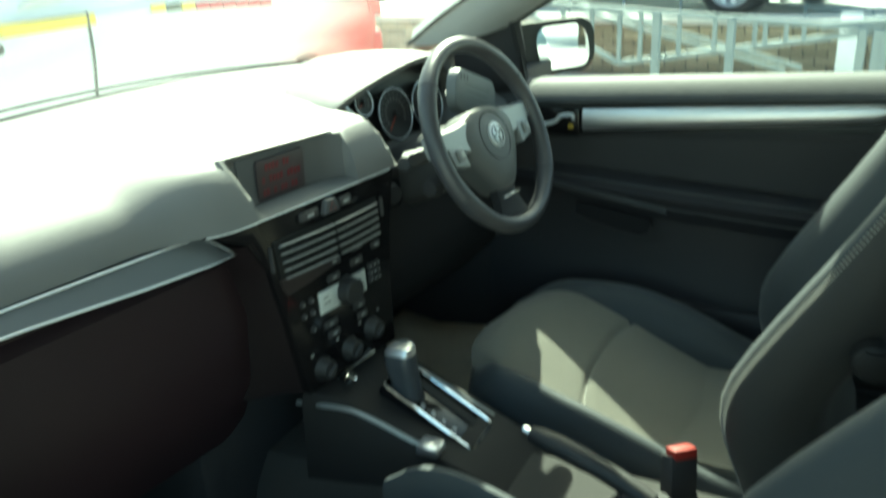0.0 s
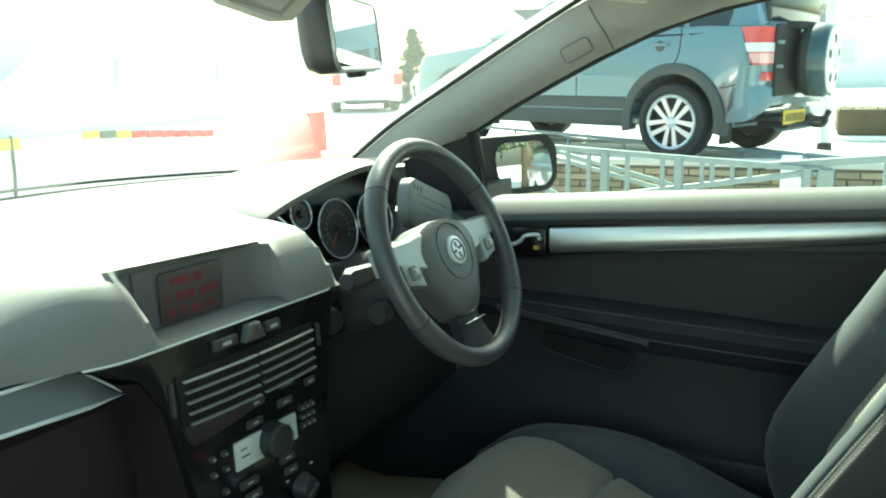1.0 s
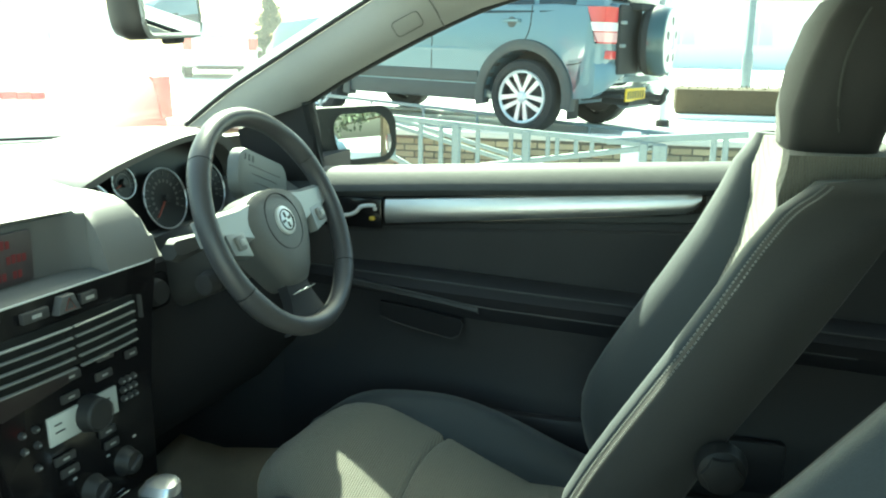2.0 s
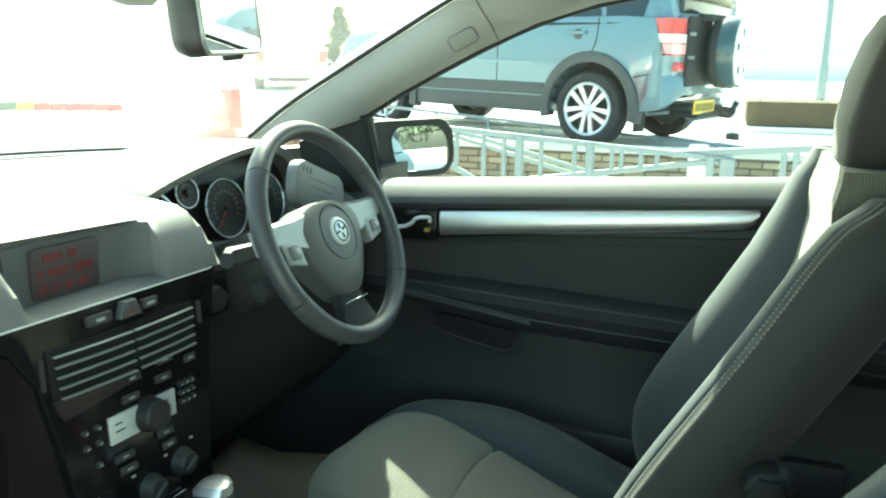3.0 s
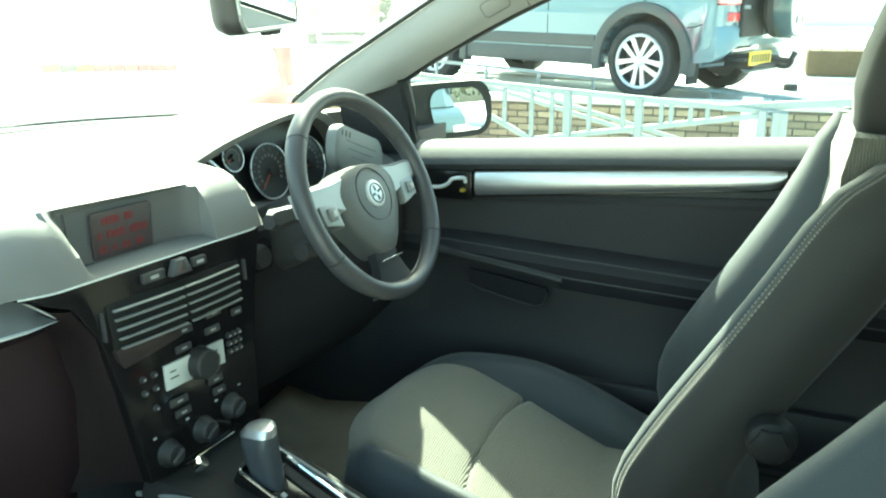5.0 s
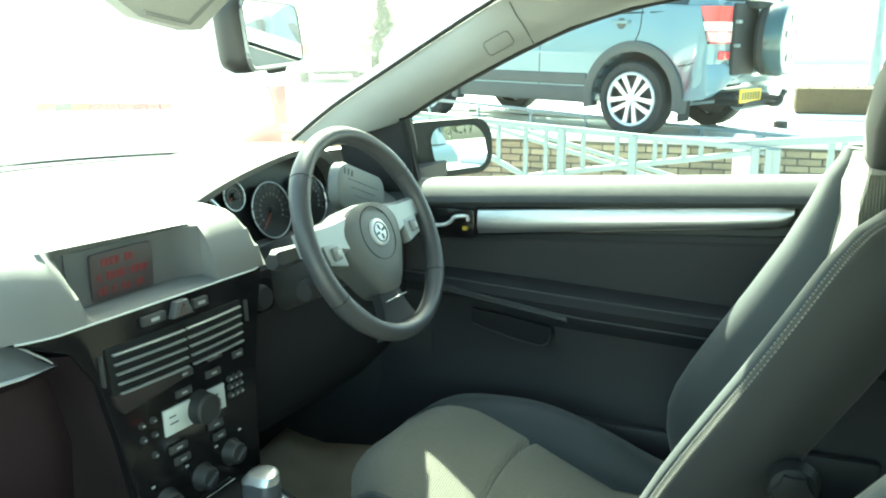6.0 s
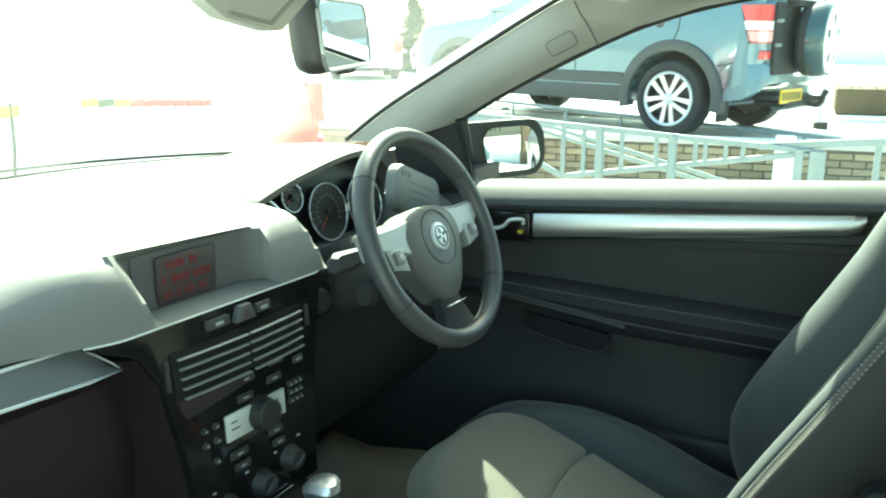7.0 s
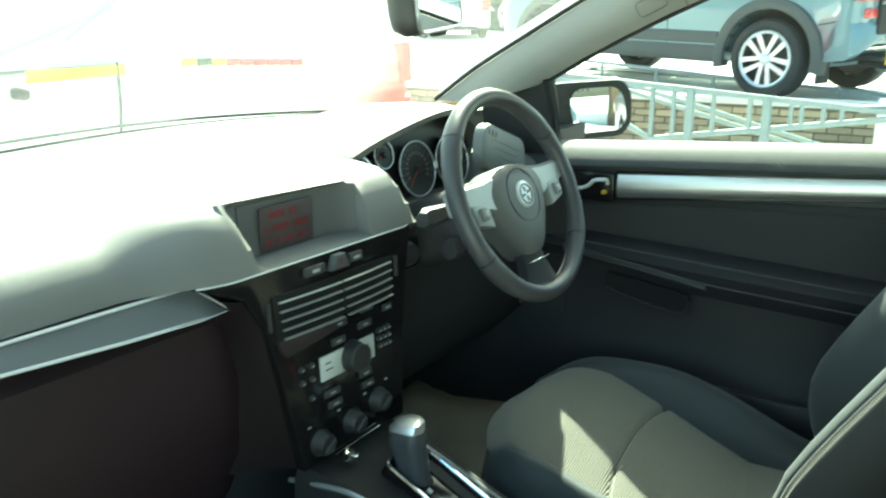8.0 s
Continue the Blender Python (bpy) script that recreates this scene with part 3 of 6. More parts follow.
for k in range(15):
    y = 0.645 - 1.64 * k / 14
    zt = np.interp(y, [-1.0, -0.45, -0.10, 0.06, 0.18, 0.285, 0.385, 0.47, 0.56, 0.655], [1.28, 1.312, 1.303, 1.287, 1.262, 1.23, 1.186, 1.145, 1.10, 1.05])
    g.append([(0.795, y, belt(y) - 0.05), (0.79, y, belt(y)), (0.725, y, (belt(y) + zt) / 2), (0.655, y, zt)])
door_glass = part("window_glass", loft(g, closed=False), side_glass, driver_door, "clear side window glass")
door_glass.visible_shadow = False
part("mirror_sail", loft([[(0.700, 0.640, 0.935), (0.690, 0.640, 1.00), (0.668, 0.640, 1.066), (0.70, 0.640, 1.07), (0.73, 0.640, 1.0), (0.735, 0.640, 0.895)],
                          [(0.700, 0.80, 0.925), (0.694, 0.80, 0.965), (0.685, 0.80, 1.00), (0.71, 0.80, 1.01), (0.735, 0.80, 0.97), (0.740, 0.80, 0.885)]]), dark_plastic, driver_door, "black triangular cover at the foot of the pillar")
part("front_channel", tube([(0.722, 0.642, 0.925), (0.700, 0.642, 1.0), (0.668, 0.642, 1.062)], 0.012, 6), rubber, driver_door)

wing_mirror = thing("wing_mirror", "dark wing mirror in a rounded housing outside the door window", "wing mirror")
mm = frame_matrix((0.975, 0.640, 0.966), (0.86, -0.50, 0.0), (-0.50, -0.86, 0.068))
prof = []
for d, sc in ((0.0, 1.0), (-0.012, 1.035), (-0.04, 1.0), (-0.075, 0.85), (-0.10, 0.6), (-0.112, 0.3)):
    prof.append([tuple(mm @ Vector((x * sc, y * sc, d))) for x, y in [(px * (1.0 if px > 0 else 1.75), py) for px, py in rounded(0.222, 0.134, 0.050, 8)]])
part("housing", loft(prof), surface("mirror_shell", (0.012, 0.015, 0.016), 0.6, spec=0.15), wing_mirror, "dark mirror shell")
part("glass", slab([(x + 0.004 - (0.010 * y / 0.055), y) for x, y in rounded(0.166, 0.104, 0.040, 8)], 0.004, mm @ Matrix.Translation((0, 0, 0.004))), mirror_glass, wing_mirror, "reflecting mirror glass")
part("bracket", loft([[(0.80, 0.70 + a, 0.905 + b) for a, b in ((-0.03, 0), (0.03, 0), (0.03, 0.03), (-0.03, 0.03))], [(0.93, 0.68 + a, 0.905 + b) for a, b in ((-0.03, 0), (0.03, 0), (0.03, 0.035), (-0.03, 0.035))]]), dark_plastic, wing_mirror)

# ---- dashboard ----
dash = thing("dashboard", "grey moulded dashboard with a gloss black centre stack", "dashboard", at=(0, 0.70, 0), turn=(0, 0, -7.4))
TOP = [(0.560, 0.985), (0.42, 0.990), (0.30, 0.987)]
PASS = TOP + [(0.22, 0.975), (0.155, 0.963), (0.108, 0.949), (0.074, 0.931), (0.054, 0.911), (0.045, 0.890), (0.043, 0.868)]
MIDP = TOP + [(0.20, 0.974), (0.125, 0.9640), (0.056, 0.9550), (0.038, 0.9450), (0.0225, 0.925), (0.0105, 0.897), (0.0015, 0.8645)]
DRIV = TOP + [(0.24, 0.970), (0.215, 0.93), (0.20, 0.885), (0.17, 0.866), (0.13, 0.860), (0.095, 0.856), (0.080, 0.850)]


DOWN = TOP + [(y, z - 0.045) for y, z in PASS[3:]]


def pad_ring(x, prof):
    pts = []
    for i, (y, z) in enumerate(prof):
        w = max(0.0, 1 - i / 3.0)
        pts.append((x, y - 0.34 * w * (abs(x) / 0.72) ** 2.2, z))
    return pts + [(x, 0.14, 0.84), (x, 0.30, 0.90)]


def blend(p, q, t):
    t = t * t * (3 - 2 * t)
    return [(a[0] + (c[0] - a[0]) * t, a[1] + (c[1] - a[1]) * t) for a, c in zip(p, q)]


def brow(x):
    """The front edge of the brow over the display."""
    return (0.0490 - 0.008 * (x + 0.14), 0.9560 - 0.030 * (x + 0.14))


def cut_profile(x):
    """The pad through the display: brow, upright back, floor of the recess."""
    y = 0.056 - 0.022 * max(0.0, (x - 0.045) / 0.045) ** 2
    return TOP + [(0.20, 0.974), (0.125, 0.9630), brow(x), (y + 0.001, 0.9462), (y, 0.910), (y - 0.003, 0.8695), (0.0015, 0.8645)]


def inner_cheek(x):
    """The rounded cheek left of the display: under the brow it gives way sooner at the top."""
    out = []
    for i, (m, c) in enumerate(zip(MIDP, cut_profile(x))):
        w = min(1.0, max(0.0, (x + 0.1620 - 0.0095 * max(0, i - 6)) / 0.026))
        w = 1.0 if i == 5 else w * w * (3 - 2 * w)
        out.append((m[0] + (c[0] - m[0]) * w, m[1] + (c[1] - m[1]) * w))
    return out


def cheek_profile(x):
    """The pad right of the display: its front edge falls back towards the dials, sooner at the top."""
    out = []
    w = min(1.0, max(0.0, 1 - (x - 0.094) / 0.036))
    mid = MIDP[:5] + [tuple(a + (c - a) * w for a, c in zip(MIDP[5], brow(x)))] + MIDP[6:]
    for (y0, z0), (y1, z1) in zip(mid, DRIV):
        t = (x - (0.168 + 0.34 * (0.962 - z0))) / 0.026
        t = min(1.0, max(0.0, t))
        t = t * t * (3 - 2 * t)
        out.append((y0 + (y1 - y0) * t, z0 + (z1 - z0) * t))
    return out


sts = [(-0.80, PASS), (-0.60, PASS), (-0.42, PASS), (-0.34, PASS)] + [(-0.33 + 0.158 * k / 16, blend(PASS, MIDP, k / 16)) for k in range(17)]
sts += [(-0.1655, MIDP)] + [(-0.1620 + 0.0035 * k, inner_cheek(-0.1620 + 0.0035 * k)) for k in range(14)] + [(0.0, cut_profile(0.0)), (0.045, cut_profile(0.045))] + [(0.045 + 0.009 * k, cut_profile(0.045 + 0.009 * k)) for k in range(1, 6)] + [(0.0925, cheek_profile(0.0925)), (0.107, cheek_profile(0.107))] + [(0.122 + 0.003 * k, cheek_profile(0.122 + 0.003 * k)) for k in range(48)] + [(0.36, DRIV), (0.53, DRIV), (0.565, DOWN), (0.64, DOWN), (0.70, DOWN)]
part("top_pad", loft([pad_ring(x, p) for x, p in sts]), dash_plastic, dash, "grey grained soft dashboard top", 30)
part("scuttle_line", tube(smooth_path([(-0.75, 0.30, 0.998), (-0.5, 0.44, 1.0), (-0.25, 0.515, 1.001), (-0.05, 0.537, 1.001), (0.1, 0.528, 1.001), (0.2, 0.497, 1.001), (0.29, 0.452, 1.001), (0.41, 0.358, 1.001), (0.55, 0.22, 0.998)], 5), 0.0028, 6), rubber, dash, "thin dark joint along the windscreen's foot")
# glovebox side
glove = [(0.043, 0.868), (0.060, 0.862), (0.060, 0.815), (0.045, 0.800), (0.035, 0.70), (0.045, 0.58), (0.09, 0.48), (0.2, 0.45), (0.2, 0.85)]
part("glovebox", loft([[(x, y + (0.02 if x > -0.17 else 0), z) for y, z in glove] for x in (-0.80, -0.5, -0.2, -0.14)]), brown_plastic, dash, "dark brown-black glovebox front", 30)
part("trim_strip", loft([[(x + sk * 0.0, y, z) for y, z, sk in ((0.060, z1, 0), (0.040, z1 - 0.002, 0), (0.0325, zm, 0), (0.026, z0 + 0.003, 0), (0.060, z0, 0))]
                         for x, z0, zm, z1 in ((-0.80, 0.850, 0.859, 0.868), (-0.5, 0.836, 0.851, 0.866), (-0.33, 0.822, 0.843, 0.864), (-0.222, 0.816, 0.838, 0.862), (-0.195, 0.816, 0.830, 0.842), (-0.172, 0.815, 0.818, 0.821))]), brushed_trim, dash, "grey metallic trim strip with a bright edge", 30)
part("strip_edge", tube([(-0.80, 0.0385, 0.8675), (-0.5, 0.0385, 0.8655), (-0.222, 0.0385, 0.8615), (-0.172, 0.025, 0.818), (-0.222, 0.025, 0.818), (-0.33, 0.025, 0.824), (-0.5, 0.025, 0.838), (-0.80, 0.025, 0.852)], 0.0024, 6), surface("edge_bright", (0.80, 0.81, 0.82), 0.35, metal=0.3), dash, "thin bright edge of the trim strip")
# driver's lower dash
knee = [(0.080, 0.850), (0.055, 0.835), (0.050, 0.78), (0.055, 0.66), (0.085, 0.56), (0.17, 0.47), (0.3, 0.45), (0.3, 0.84)]
part("knee_panel", loft([[(x, y, z) for y, z in knee] for x in (0.165, 0.3, 0.5, 0.70)]), surface("knee_black", (0.027, 0.026, 0.028), 0.7, grain=0.05, grain_size=600, bump=0.3, bump_size=900, spec=0.2), dash, "dark plastic panel under the steering column", 30)
part("light_switch", lathe([(0.0, 0.022), (0.018, 0.020), (0.022, 0.010), (0.022, 0)], 24, frame_matrix((0.225, 0.050, 0.795), (1, 0, 0), (0, -1, 0.1))), dark_plastic, dash)
part("switch_plate", slab(rounded(0.075, 0.055, 0.012), 0.006, frame_matrix((0.225, 0.046, 0.795), (1, 0, 0), (0, -1, 0.1)), 0.002), gloss_black, dash)

# instrument hood: an arch over the dials
ARCH = smooth_path([(0.146, 0.935, 0), (0.150, 0.958, 0), (0.19, 0.977, 0), (0.236, 0.992, 0), (0.29, 1.005, 0), (0.343, 1.015, 0), (0.40, 1.022, 0), (0.45, 1.022, 0), (0.50, 1.012, 0), (0.54, 0.992, 0), (0.568, 0.960, 0), (0.572, 0.935, 0)], 3)
hood_rings = []
for yy, grow, sink in ((0.098, 0.0, -0.004), (0.104, 0.003, -0.001), (0.14, 0.004, 0.003), (0.21, 0.0, 0.002), (0.30, -0.006, -0.006), (0.38, -0.02, -0.02)):
    ring = [(0.36 + (p.x - 0.36) * (1 + grow), yy + 0.012 * ((p.x - 0.36) / 0.2) ** 2, p.y + sink) for p in ARCH]
    ring += [(0.36 + (p.x - 0.36) * (0.945 + grow), yy + 0.006 + 0.012 * ((p.x - 0.36) / 0.2) ** 2, p.y - 0.012 + sink) for p in reversed(ARCH)]
    hood_rings.append(ring)
part("instrument_hood", loft(hood_rings), dash_plastic, dash, "arched grey hood over the instruments", 45)
part("hood_lining", slab([((p.x - 0.36), p.y - 0.925 + 0.004) for p in reversed(ARCH)] + [(-0.205, -0.09), (0.215, -0.09)], 0.01, frame_matrix((0.362, 0.150, 0.925), (1, 0, 0), (0, -1, 0.2))), gauge_face, dash)
GM = frame_matrix((0.362, 0.135, 0.925), (1, 0, 0), (0, -1, 0.22))


def dial(x, y, r, needle, face_mat=None):
    """One dial: face, bright ring, marks and pointer."""
    m = GM @ Matrix.Translation((x, y, 0))
    face = part("dial", lathe([(0, 0.004), (r, 0.004), (r * 1.02, 0)], 40, m), face_mat or gauge_face, dash, "instrument dial with pale marks")
    part("dial_ring", tube([tuple(m @ Vector((r * 1.03 * math.cos(2 * math.pi * k / 48), r * 1.03 * math.sin(2 * math.pi * k / 48), 0.006))) for k in range(48)], 0.0016, 6, ring=True), satin_silver, face, "thin bright dial ring")
    bm = bmesh.new()
    for k in range(15):
        a = radians(225 - 18 * k)
        q = m @ Matrix.Rotation(a, 4, "Z")
        box(r * 0.78, r * 0.92, -0.0007, 0.0007, 0.004, 0.0052, 0, 1, q, bm)
        box(r * 0.55, r * 0.66, -0.0022, 0.0022, 0.004, 0.0050, 0, 1, q, bm)
    part("markings", bm, gauge_mark, face)
    part("needle", box(-0.004, r * 0.8, -0.0009, 0.0009, 0.005, 0.0075, 0, 1, m @ Matrix.Rotation(radians(needle), 4, "Z")), needle_red, face, "red pointer")
    part("hub", lathe([(0, 0.012), (0.006, 0.011), (0.0075, 0.004)], 16, m), gauge_face, face)


dial(0.002, -0.013, 0.050, 225)
dial(0.112, -0.013, 0.050, 225)
dial(-0.085, 0.026, 0.0245, 200)
part("cluster_rim", tube([tuple(GM @ Vector(p)) for p in smooth_path([(-0.165, 0.038, 0.020), (-0.142, 0.016, 0.020), (-0.122, -0.012, 0.020), (-0.108, -0.045, 0.020), (-0.104, -0.062, 0.02), (-0.120, -0.070, 0.02)], 6)], 0.0028, 6), satin_silver, dash, "curved bright rim of the instrument cluster")

# added pale plate with lines: imitates the reflection in the right dial's lens
ends = part("cluster_end", slab(rounded(0.195, 0.088, 0.034, 6), 0.022, None, 0.008), surface("glare_grey", (0.165, 0.170, 0.167), 0.5, grain=0.05, grain_size=600, stain=0.06), dash, "pale grey plate added for the bright reflection in the instrument lens")
ends.matrix_parent_inverse = Matrix.Identity(4)
ends.matrix_basis = frame_matrix((0.524, 0.034, 0.930), (0.92, 0.13, -0.33), (0.13, -0.98, 0.10))
for k in range(4):
    part("line_bar", box(-0.060 + 0.012 * k, 0.060 - 0.012 * (k % 2), 0.014 - 0.014 * k, 0.0152 - 0.014 * k, 0.0, 0.0006, 0, 1), surface("line_grey", (0.10, 0.10, 0.10), 0.6), ends)
for k in range(3):
    part("tick", box(-0.078 + 0.014 * k, -0.073 + 0.014 * k, 0.021, 0.032, 0.0, 0.0006, 0, 1), button_grey, ends)

# information display in the recess
DM = frame_matrix((-0.027, 0.0490, 0.9070), (1, 0, 0), (0, -1, -0.035))
backs = []
for k in range(16):
    x = -0.1260 + 0.01435 * k
    y = 0.056 - 0.022 * max(0.0, (x - 0.045) / 0.045) ** 2
    backs.append([(x, y - 0.0055, 0.8706), (x, y - 0.0025, 0.910), (x, y - 0.0015, 0.9450), (x, y + 0.001, 0.9450), (x, y + 0.001, 0.8706)])
part("display_back", loft(backs), surface("display_grey", (0.105, 0.104, 0.106), 0.5, grain=0.05, grain_size=600, stain=0.06), dash, "grey display surround", 40)
disp = part("display", slab(rounded(0.104, 0.066, 0.005), 0.004, DM @ Matrix.Translation((-0.014, -0.002, 0.0010)), 0.0003), lcd_dark, dash, "dark trip display with red lettering")
for row, cells in enumerate((8, 11, 10)):
    for k in range(cells):
        if (k * 7 + row * 3) % 5 and not (row == 2 and k == 4):
            h = 0.0030 if (k + row) % 3 else 0.0040
            part("letter_bar", box(0, 0.0055, -0.0055, h * 1.5, 0, 0.0004, 0, 1, DM @ Matrix.Translation((-0.056 + 0.0078 * k, 0.018 - 0.020 * row, 0.0012))), red_digits, disp)
def pad_foot(x):
    """The pad's lower front edge over the centre stack."""
    return blend(PASS, MIDP, min(1.0, max(0.0, (x + 0.33) / 0.158)))[-1]


part("chrome_line", tube([(x, pad_foot(x)[0] - 0.0012, pad_foot(x)[1] - 0.0008) for x in [-0.232 + 0.01 * k for k in range(41)]] + [(0.19, 0.006, 0.8655)], 0.0015, 6), surface("line_bright", (0.78, 0.79, 0.78), 0.3, metal=0.4), dash, "thin bright line over the centre stack")

# centre stack
CM = frame_matrix((0, 0.0, 0.844), (1, 0, 0), (0, -1, 0.045))
outline = [(-0.236, 0.0205), (-0.19, 0.0200), (-0.15, 0.0195), (0.185, 0.0195), (0.165, -0.06), (0.148, -0.16), (0.140, -0.30), (-0.090, -0.30), (-0.105, -0.22), (-0.118, -0.15), (-0.138, -0.06), (-0.170, -0.01)]
bm = slab(outline, 0.10, CM, 0.003)
for v in bm.verts:
    if v.co.x < -0.13:
        v.co.y += max(0.0, pad_foot(v.co.x)[0] - 0.0015)
stack = part("centre_fascia", bm, gloss_black, dash, "gloss black centre fascia with buttons and dials")
cheek = []
for v, x in ((-0.012, -0.172), (-0.06, -0.139), (-0.10, -0.129), (-0.15, -0.119), (-0.22, -0.106), (-0.30, -0.092)):
    z = 0.844 + v
    cheek.append([(x + 0.004, 0.004, z), (x - 0.004, 0.012, z), (x - 0.016, 0.030, z), (min(x - 0.03, -0.150), 0.062, z), (-0.172, 0.082, z), (-0.172, 0.12, z), (x + 0.004, 0.12, z)])
part("stack_cheek", loft(cheek), surface("cheek_brown", (0.0100, 0.0060, 0.0078), 0.6, grain=0.05, grain_size=600, bump=0.3, bump_size=900, spec=0.25), dash, "dark brown side of the centre stack", 40)
# air vents: two frames of four blades
for x0, x1, sk in ((-0.118, -0.001, 0), (0.004, 0.118, 0)):
    vent = part("air_vent", slab([(x0 - 0.006, -0.018), (x1 + 0.006, -0.018), (x1 + 0.006, -0.088), (x0 - 0.002, -0.082)], 0.004, CM @ Matrix.Translation((0, 0, 0.004)), 0.001), surface("vent_dark", (0.006, 0.006, 0.006), 0.8), stack, "air vent with four bright-edged blades")
    for k in range(5):
        v = -0.026 - 0.0135 * k
        e0, e1 = x0 + 0.002 * k * 0.6, x1
        bow = [(e0 + (e1 - e0) * j / 4, 0.0068 + 0.007 * (1 - ((e0 + (e1 - e0) * j / 4) / 0.12) ** 2)) for j in range(5)]
        part("blade", loft([[tuple(CM @ Vector((x, v + dv, h + dh))) for dv, dh in ((-0.0013, 0.0), (-0.0016, 0.0044), (0.0004, 0.0052), (0.0012, 0.0040), (0.0010, 0.0))] for x, h in bow]), surface("blade_grey", (0.30, 0.30, 0.30), 0.35, metal=0.3), vent)
part("vent_thumbwheel", box(-0.1335, -0.1300, -0.066, -0.024, -0.002, 0.006, 0.0015, 2, CM), button_grey, stack)
part("vent_thumbwheel", box(0.1360, 0.1400, -0.056, -0.022, -0.002, 0.006, 0.0015, 2, CM), button_grey, stack)
part("vent_lip", slab([(-0.122, -0.082), (-0.004, -0.088), (-0.004, -0.100), (-0.050, -0.106), (-0.108, -0.112), (-0.117, -0.100)], 0.006, CM @ Matrix.Translation((0, 0, 0.006)), 0.002), surface("lip_brown", (0.028, 0.021, 0.022), 0.4), stack, "dark brown lip below the vents")
# hazard button and its neighbours
hz = part("hazard_button", slab([(-0.019, -0.010), (0.019, -0.010), (0.010, 0.012), (-0.010, 0.012)], 0.012, CM @ Matrix.Translation((0.006, 0.002, 0.012)), 0.002), surface("hazard_grey", (0.085, 0.085, 0.09), 0.5), stack, "raised hazard light button")
part("triangle", tube([tuple(CM @ Vector((0.006 + a, 0.002 + b, 0.0128))) for a, b in ((-0.008, -0.006), (0.008, -0.006), (0.0, 0.008))], 0.0008, 5, ring=True), needle_red, hz)
for x0, x1 in ((-0.062, -0.022), (0.030, 0.058)):
    b = part("button", box(x0, x1, -0.006, 0.008, 0.0, 0.008, 0.002, 2, CM), button_grey, stack)
    part("mark", box((x0 + x1) / 2 - 0.007, (x0 + x1) / 2 + 0.007, -0.0015, 0.003, 0.008, 0.0087, 0, 1, CM), white_mark, b)
# radio: pale displays each side of a rotary knob
for pts in ([(-0.044, -0.135), (0.006, -0.135), (0.000, -0.154), (0.006, -0.173), (-0.044, -0.173)], [(0.040, -0.135), (0.074, -0.135), (0.074, -0.173), (0.040, -0.173), (0.045, -0.154)]):
    scr = part("radio_display", slab(pts, 0.004, CM @ Matrix.Translation((0, 0, 0.004)), 0.0006), lcd_pale, stack, "pale lit radio display")
    bm = bmesh.new()
    for r in range(2):
        box(pts[0][0] + 0.008, pts[0][0] + 0.020 + 0.004 * r, -0.148 - 0.010 * r, -0.146 - 0.010 * r, 0.004, 0.0046, 0, 1, CM, bm)
    part("lettering", bm, button_grey, scr)
rk = part("rotary_knob", lathe([(0, 0.024), (0.019, 0.024), (0.0225, 0.021), (0.0245, 0.006), (0.026, 0.0)], 36, CM @ Matrix.Translation((0.023, -0.154, 0))), surface("knob_grey", (0.026, 0.026, 0.028), 0.45), stack, "grey rotary radio knob")
part("knob_ring", tube([tuple(CM @ Vector((0.023 + 0.0215 * math.cos(a), -0.154 + 0.0215 * math.sin(a), 0.0235))) for a in [2 * math.pi * k / 40 for k in range(40)]], 0.0008, 5, ring=True), button_grey, rk)
# small keys
keys = [(-0.082, -0.140), (-0.062, -0.140), (-0.082, -0.161), (-0.062, -0.161), (-0.066, -0.190)]
keys += [(0.088 + 0.011 * c, -0.134 - 0.013 * r) for r in range(3) for c in range(3)]
for x, v in keys:
    k = part("key", lathe([(0, 0.006), (0.0038, 0.0055), (0.0048, 0.003), (0.005, 0)], 12, CM @ Matrix.Translation((x, v, 0))), button_grey, stack)
    part("mark", box(x - 0.002, x + 0.002, v - 0.001, v + 0.001, 0.006, 0.0066, 0, 1, CM), white_mark, k)
for x, v, w in ((0.0, -0.094, 0.034), (0.062, -0.087, 0.030), (-0.004, -0.120, 0.030), (0.056, -0.112, 0.030), (0.110, -0.100, 0.022), (-0.025, -0.196, 0.034), (0.050, -0.192, 0.030), (-0.02, -0.216, 0.030), (0.055, -0.212, 0.026)):
    k = part("key", box(x - w / 2, x + w / 2, v - 0.006, v + 0.006, 0, 0.005, 0.002, 2, CM), button_grey, stack)
    part("mark", box(x - 0.005, x + 0.005, v - 0.0012, v + 0.0015, 0.005, 0.0057, 0, 1, CM), white_mark, k)
part("lower_line", tube([tuple(CM @ Vector(p)) for p in ((-0.030, -0.299, 0.003), (0.075, -0.294, 0.003))], 0.0014, 6), chrome, stack, "thin chrome line under the heater dials")
# heater dials
for x, v in ((-0.054, -0.268), (0.016, -0.262), (0.078, -0.250)):
    hd = part("heater_dial", lathe([(0, 0.019), (0.0145, 0.018), (0.0165, 0.015), (0.019, 0.004), (0.0215, 0.0)], 32, CM @ Matrix.Translation((x, v, 0))), surface("knob_grey", (0.026, 0.026, 0.028), 0.45), stack, "round heater dial")
    part("grip", box(-0.013, 0.013, -0.0032, 0.0032, 0.016, 0.024, 0.003, 2, CM @ Matrix.Translation((x, v, 0)) @ Matrix.Rotation(radians(35), 4, "Z")), button_grey, hd)
for x, v in ((-0.012, -0.232), (0.048, -0.228), (0.10, -0.222), (-0.075, -0.235)):
    part("mark", box(x - 0.003, x + 0.003, v - 0.0015, v + 0.0015, 0.0, 0.0008, 0, 1, CM), white_mark, stack)

